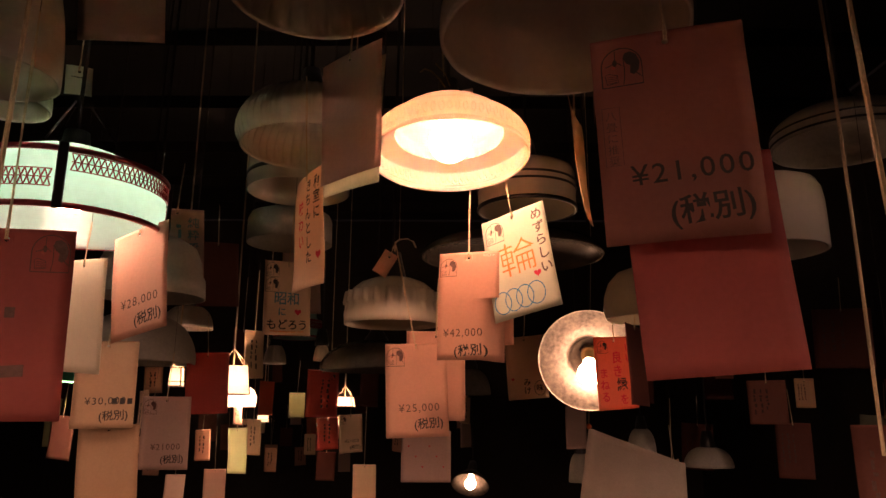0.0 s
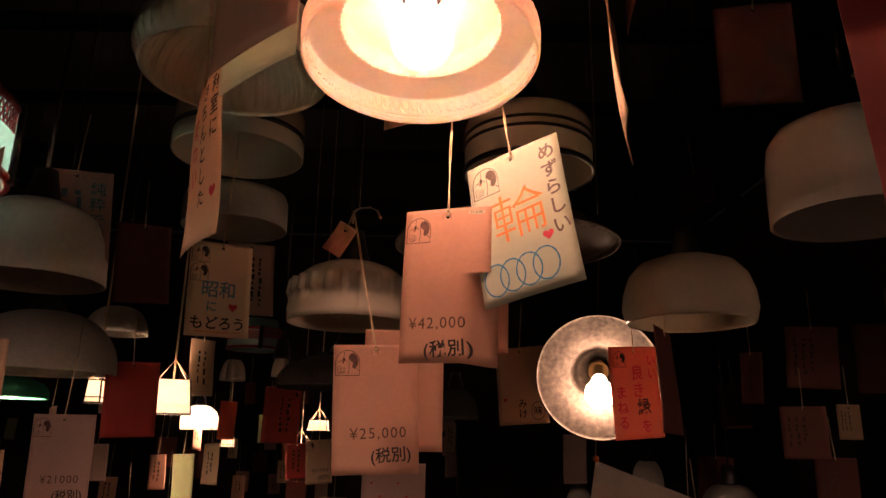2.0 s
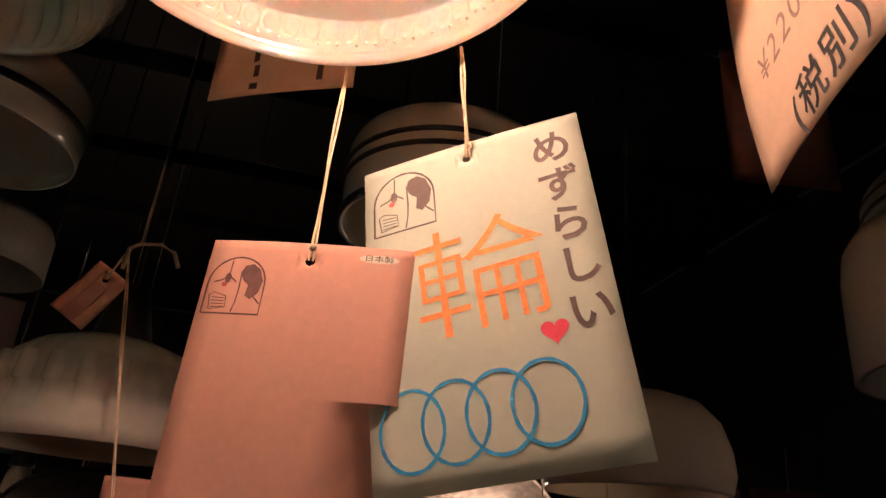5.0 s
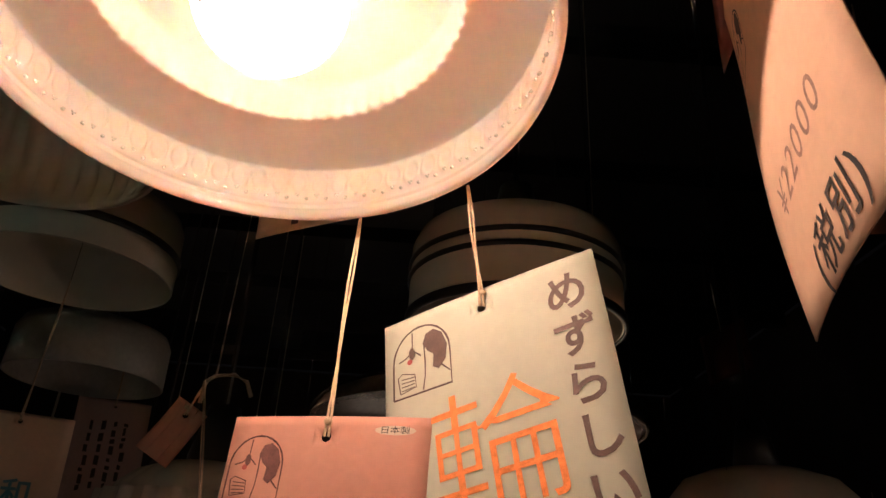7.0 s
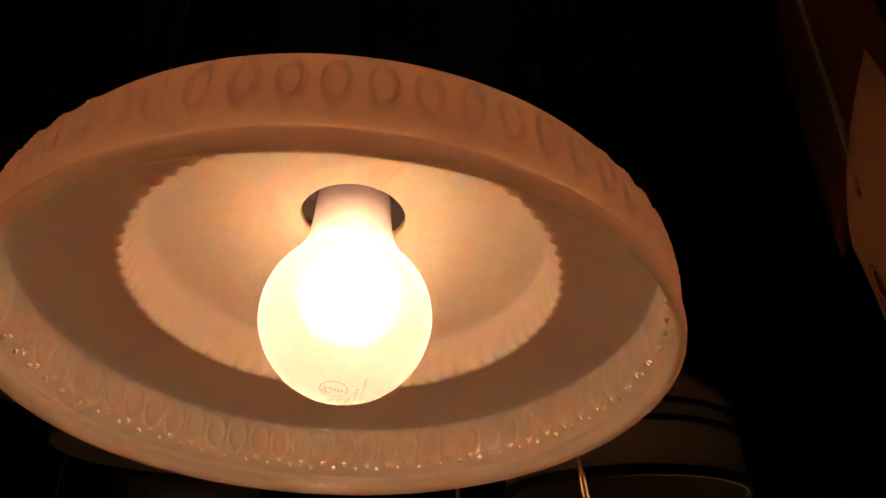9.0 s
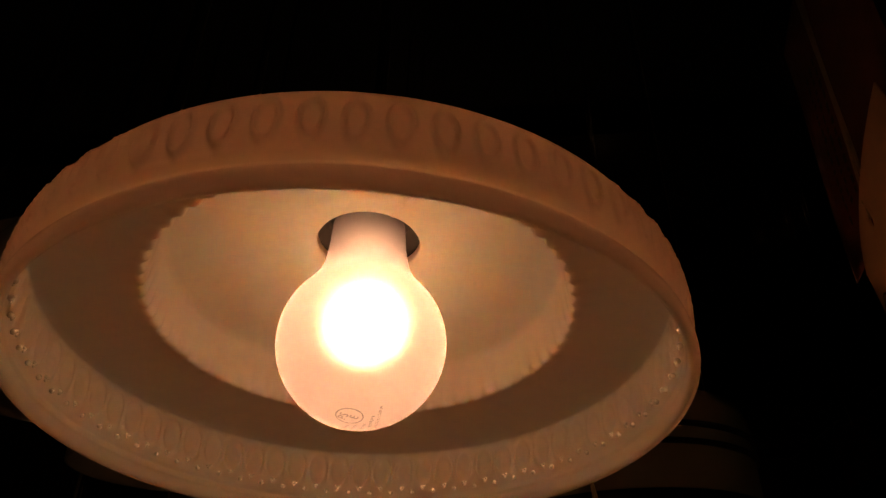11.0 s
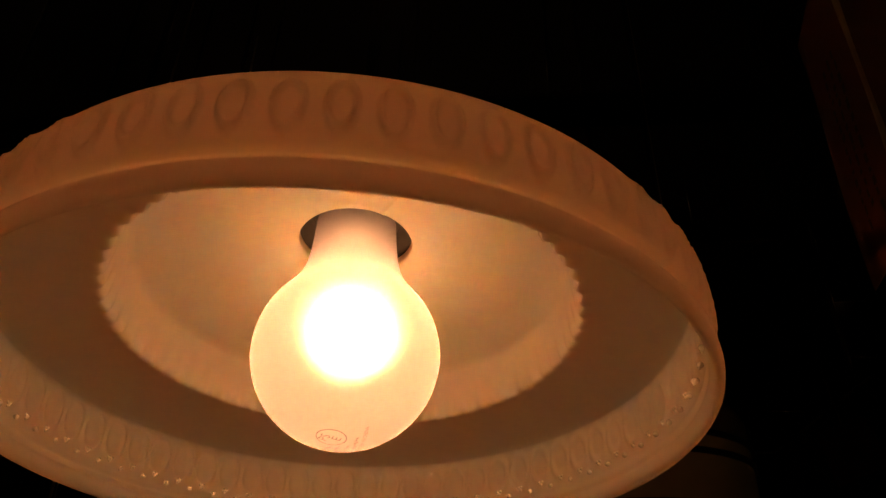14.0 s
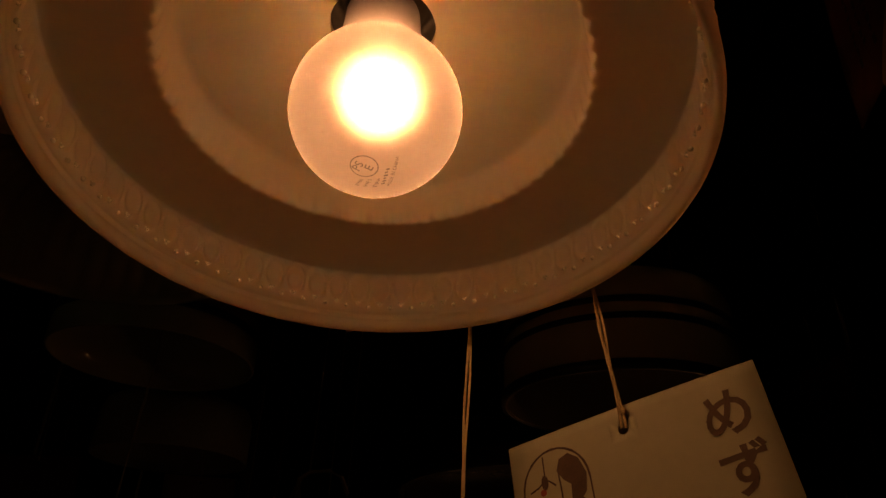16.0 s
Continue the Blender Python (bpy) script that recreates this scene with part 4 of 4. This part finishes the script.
t, b = simple(hang(-0.560, 1.430, 1.874, 0, -1, 15), paper_kraft, "tan price card with a struck-out price of ¥30,000", None, seed=27)
priced(t, b, 0.1, 0.148, "¥30,000", ink_black, mark=False, seal=False)
for k in range(3):
    flat(t, "strike", [(0.014 + 0.012 * k, -0.098), (0.022 + 0.012 * k, -0.098), (0.022 + 0.012 * k, -0.108), (0.014 + 0.012 * k, -0.108)], [(3, 2, 1, 0)], b, ink_black, 0.0008)
simple(hang(-0.557, 1.458, 1.731, 4, -2, 10), paper_kraft, "blank tan card below a price card", seed=28)
simple(hang(-0.555, 1.700, 1.784, 4, 0, 3), paper_grey, "dim price card stamped ¥21000", "¥21000", seed=29)
simple(hang(-0.560, 1.950, 1.895, 0, -2, 20), paper_red, "dark red card in the shade between lamps", seed=30)
t, b = simple(hang(-0.363, 2.472, 1.882, -1, 1, 20), paper_red, "red card with dark brush writing", seed=31, top=(-0.36, 2.46, 1.95))
emblem(t, b, 0.03, -0.02, 0.02, ink_black)
bars(t, b, -0.005, -0.03, 0.09, 2, 0.014, ink_black, True, 8)
simple(hang(-0.353, 3.076, 1.740, 0, -3, 30), paper_cream, "small price card stamped ¥21000", "¥21000", seed=32)
simple(hang(-0.305, 3.179, 1.541, 0, -1, -14), paper_cream, "blank cream card on a long string", seed=33, cord=0.42)
t, b = simple(hang(0.2145, 1.900, 1.933, 0, -4, -23), paper_cream, "cream card with red brush writing and a ringed character", seed=34)
write(t, b, "みけ", 0.0, -0.115, 0.018, ink_black, 0, 0.0003, column=True)
write(t, b, "味", 0.030, -0.130, 0.018, ink_black, 0, 0.0003)
flat(t, "ring", *stroke(loop(0.030, -0.124, 0.013, 0.017, 20), 0.0015), b, ink_black)
flat(t, "heart", *heart(-0.035, -0.10, 0.008), b, ink_red)
t, b = simple(hang(0.377, 1.671, 1.910, 1, -4, 25), paper_orange, "orange-pink card with red brush writing beside the reflector", seed=35, top=(0.372, 1.66, 1.98))
emblem(t, b, -0.03, -0.02, 0.024, ink_black)
write(t, b, "良き", 0.004, -0.052, 0.026, ink_red, 0, 0.0004, column=True)
write(t, b, "縁", 0.012, -0.108, 0.028, ink_black, 0, 0.0005)
write(t, b, "を", 0.014, -0.136, 0.022, ink_red, 0, 0.0004)
write(t, b, "まねる", -0.031, -0.082, 0.022, ink_red, 0, 0.0004, column=True)
write(t, b, "いい", 0.036, -0.03, 0.02, ink_red, 0, 0.0004, column=True)
simple(hang(0.385, 1.531, 1.917, -3, 2, 59), paper_dark_shaded, "dark card turned sideways on a long thread", seed=36, cord=0.1)
simple(hang(0.119, 1.576, 2.031, 2, 2, -42), paper_pink, "pink card mostly behind a green card", seed=37)
simple(hang(0.470, 1.341, 2.334, 0, 0, -12), paper_shaded, "plain dim pink card hanging high", seed=38)
t, b = simple(hang(0.026, 1.262, 2.262, 0, 0, -30), paper_cream, "beige card hanging behind the lit lamp", seed=39, cord=0.1)
bars(t, b, -0.02, -0.115, 0.03, 1, 0.012, ink_brown, True, 9)
bars(t, b, 0.025, -0.115, 0.03, 1, 0.012, ink_brown, True, 10)
simple(hang(0.671, 2.114, 2.397, -2, -8, -60), paper_dark_shaded, "small dark card in the shade", h=0.1, seed=40)
# orange card whose shade is put into the paper colour
t, b = simple(hang(0.235, 1.10, 2.31, 0, 0, -98), paper_shaded, "orange card darkened for shade, with scattered ink marks", seed=41)
bars(t, b, -0.03, -0.04, 0.09, 3, 0.006, ink_brown, True, 11)
t, b = simple(hang(-0.066, 1.395, 2.026, 0, 30, 5), paper_pink, "small pink tag tied to a lamp cord", w=0.026, h=0.044, seed=42, top=(-0.058, 1.392, 2.046))

simple(hang(0.637, 2.158, 1.630, 0, -6, 48), paper_kraft, "small tan card hanging by the cloth shade", w=0.07, h=0.12, seed=43)

# dim cards along the wall; the shade there is put into the paper colours
WALL = ((0.962, 2.20, 2.035, -24, paper_shaded, "dim reddish tan card by the wall", 0.115, 0.148), (1.165, 2.22, 2.050, -30, paper_dark_shaded, "dim framed notice by the wall", 0.150, 0.170),
        (1.018, 2.18, 1.850, -15, paper_kraft, "small tan card by the wall", 0.050, 0.080), (0.925, 2.21, 1.845, -20, paper_shaded, "dim card low by the wall, darkened for shade", 0.100, 0.120),
        (1.270, 2.15, 1.850, -32, paper_shaded, "shade-darkened card with ink marks by the wall", 0.085, 0.130), (1.240, 2.20, 1.750, -28, paper_green_shaded, "dim greenish card low by the wall", 0.120, 0.160),
        (0.825, 2.24, 1.975, -55, paper_shaded, "narrow shade-darkened card turned edge on", 0.060, 0.125), (0.984, 2.20, 1.730, -18, paper_dark_shaded, "shade-darkened reddish card low by the wall", 0.090, 0.148),
        (0.57, 1.07, 1.745, -25, paper_dark_shaded, "card darkened for shade, seen at an angle", 0.100, 0.148), (1.05, 2.90, 1.950, -20, paper_dark_shaded, "dim reddish card by the wall", 0.100, 0.148),
        (0.86, 2.60, 1.720, -15, paper_dark_shaded, "dark card by the wall", 0.100, 0.148), (0.575, 2.20, 1.890, -35, paper_dark_shaded, "dark card with a curled corner", 0.070, 0.110))
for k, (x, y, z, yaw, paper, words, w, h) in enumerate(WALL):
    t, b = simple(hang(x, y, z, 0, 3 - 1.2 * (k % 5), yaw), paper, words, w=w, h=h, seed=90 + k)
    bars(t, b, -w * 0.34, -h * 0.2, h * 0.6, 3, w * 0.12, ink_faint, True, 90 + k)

# ---------------------------------------------------------------- far cards
FAR = [(-2.976, 5.717, 1.829, -18, paper_green), (-2.117, 4.104, 1.704, -19, paper_green), (-1.299, 2.698, 1.734, -17, paper_dark_shaded), (-0.717, 1.962, 1.803, -55, paper_cream),
       (-1.662, 4.295, 1.992, 22, paper_pink), (-1.821, 4.781, 1.498, 4, paper_pink), (-0.989, 3.708, 1.831, -50, paper_pink), (-1.146, 4.363, 1.669, 6, paper_dark_shaded),
       (-0.676, 2.643, 1.697, -35, paper_green), (-0.802, 3.316, 1.715, -39, paper_cream), (-0.773, 3.395, 1.880, 65, paper_orange), (-1.116, 4.940, 1.510, -25, paper_pink),
       (-0.864, 4.479, 1.855, 34, paper_green), (-0.978, 5.531, 1.581, -25, paper_cream), (-0.551, 3.717, 1.718, 8, paper_red), (0.139, 4.315, 1.831, 53, paper_cream),
       (0.154, 4.879, 1.673, 47, paper_grey), (0.498, 2.809, 1.773, 32, paper_grey), (-1.178, 3.782, 1.658, -26, paper_pink), (-0.284, 4.474, 1.874, 64, paper_green),
       (-0.304, 5.127, 1.628, -45, paper_pink), (-0.570, 2.398, 1.999, 70, paper_cream), (-0.690, 2.686, 2.030, 70, paper_dark_shaded), (-0.283, 3.134, 1.918, 48, paper_dark_shaded),
       (-1.402, 4.075, 1.420, 20, paper_grey), (-1.026, 3.539, 1.491, 2, paper_grey), (-0.615, 4.117, 1.536, 6, paper_dark_shaded), (0.730, 2.480, 1.607, -60, paper_pink),
       (-1.30, 4.97, 1.693, -30, paper_cream), (-1.39, 6.08, 1.477, 12, paper_pink), (-1.24, 6.27, 1.779, 35, paper_grey), (-1.11, 6.30, 1.685, -8, paper_orange), (-0.93, 6.33, 1.659, 25, paper_orange), (-1.52, 6.21, 1.711, -30, paper_cream),
       (-1.31, 6.25, 1.607, 12, paper_dark_shaded), (-1.05, 6.30, 1.569, 35, paper_red), (-0.69, 6.22, 1.872, -8, paper_dark_shaded), (0.17, 6.40, 1.948, 25, paper_cream), (0.16, 6.40, 1.753, -30, paper_pink), (-1.28, 4.55, 1.668, 12, paper_dark_shaded),
       (-1.29, 4.18, 1.732, 35, paper_dark_shaded), (-1.35, 3.56, 1.703, -8, paper_grey), (-1.02, 6.31, 2.140, 25, paper_dark_shaded), (-1.24, 5.50, 2.098, -30, paper_dark_shaded), (-0.83, 6.33, 1.398, 12, paper_grey), (-1.19, 6.27, 1.451, 35, paper_pink)]
WORDS = {paper_green: "pale green card hanging far back", paper_dark_shaded: "dark card hanging far back", paper_cream: "cream card with small writing far back", paper_pink: "pink card hanging far back",
         paper_orange: "orange card hanging far back", paper_red: "red card hanging far back", paper_grey: "greyish pink card hanging far back"}
for k, (x, y, z, yaw, paper) in enumerate(FAR):
    t, b = simple(hang(x, y, z, 0, random.Random(k).uniform(-4, 4), yaw), paper, WORDS[paper], seed=60 + k, cord=0.2)
    if paper in (paper_cream, paper_pink, paper_red):
        bars(t, b, -0.02, -0.03, 0.09, 2, 0.018, ink_black, True, k)


# draped white cloth shade
def cloth():
    t = thing("cloth_shade", pose(0.397, 2.068, 1.717), "off-white cloth lampshade panel with an orange bead at its corner", "lampshade")
    bm = bmesh.new()
    n, mm = 16, 14
    g = []
    for j in range(mm + 1):
        row = []
        for i in range(n + 1):
            u, v = i / n, j / mm
            x = 0.225 * u - 0.04 * v * (1 - u)
            z = -0.085 * u - 0.26 * v
            y = -0.06 * u + 0.012 * math.sin(7 * u + 2 * v) + 0.006 * math.sin(16 * u) * v
            row.append(bm.verts.new((x, y, z)))
        g.append(row)
    for j in range(mm):
        for i in range(n):
            bm.faces.new((g[j + 1][i], g[j + 1][i + 1], g[j][i + 1], g[j][i]))
    c = part("cloth", bm, cloth_white, t, "", True)
    sol = c.modifiers.new("thickness", "SOLIDIFY")
    sol.thickness = 0.001
    bm = bmesh.new()
    ball(bm, (0, -0.002, 0.003), 0.007, 12, 8)
    part("bead", bm, orange_bead, t, "orange bead", True)
    bm = bmesh.new()
    tube(bm, [(0, 0, 0.01), (0.03, 0.02, 0.5), (0.03, 0.02, CEILING - 1.717 - 0.02)], 0.001, 5)
    part("string", bm, twine, t)


cloth()


# loose near strings
def loose_string(a, b_, r, label):
    t = thing("hanging_string", Matrix.Translation(b_), label, "string")
    bm = bmesh.new()
    a, b_ = Vector(a), Vector(b_)
    tube(bm, [a.lerp(b_, i / 10) - b_ + Vector((0.002 * math.sin(i * 1.7), 0, 0)) for i in range(11)], r, 6)
    part("strand", bm, twine, t)


loose_string((0.20, 0.62, CEILING + 0.021), (0.352, 0.694, 1.90), 0.0022, "pale cotton string hanging close by")
loose_string((0.40, 0.87, CEILING + 0.021), (0.443, 0.890, 1.72), 0.0018, "pale cotton string hanging down")
loose_string((-0.279, 0.674, CEILING + 0.021), (-0.285, 0.674, 1.90), 0.0018, "thin string above a red card")
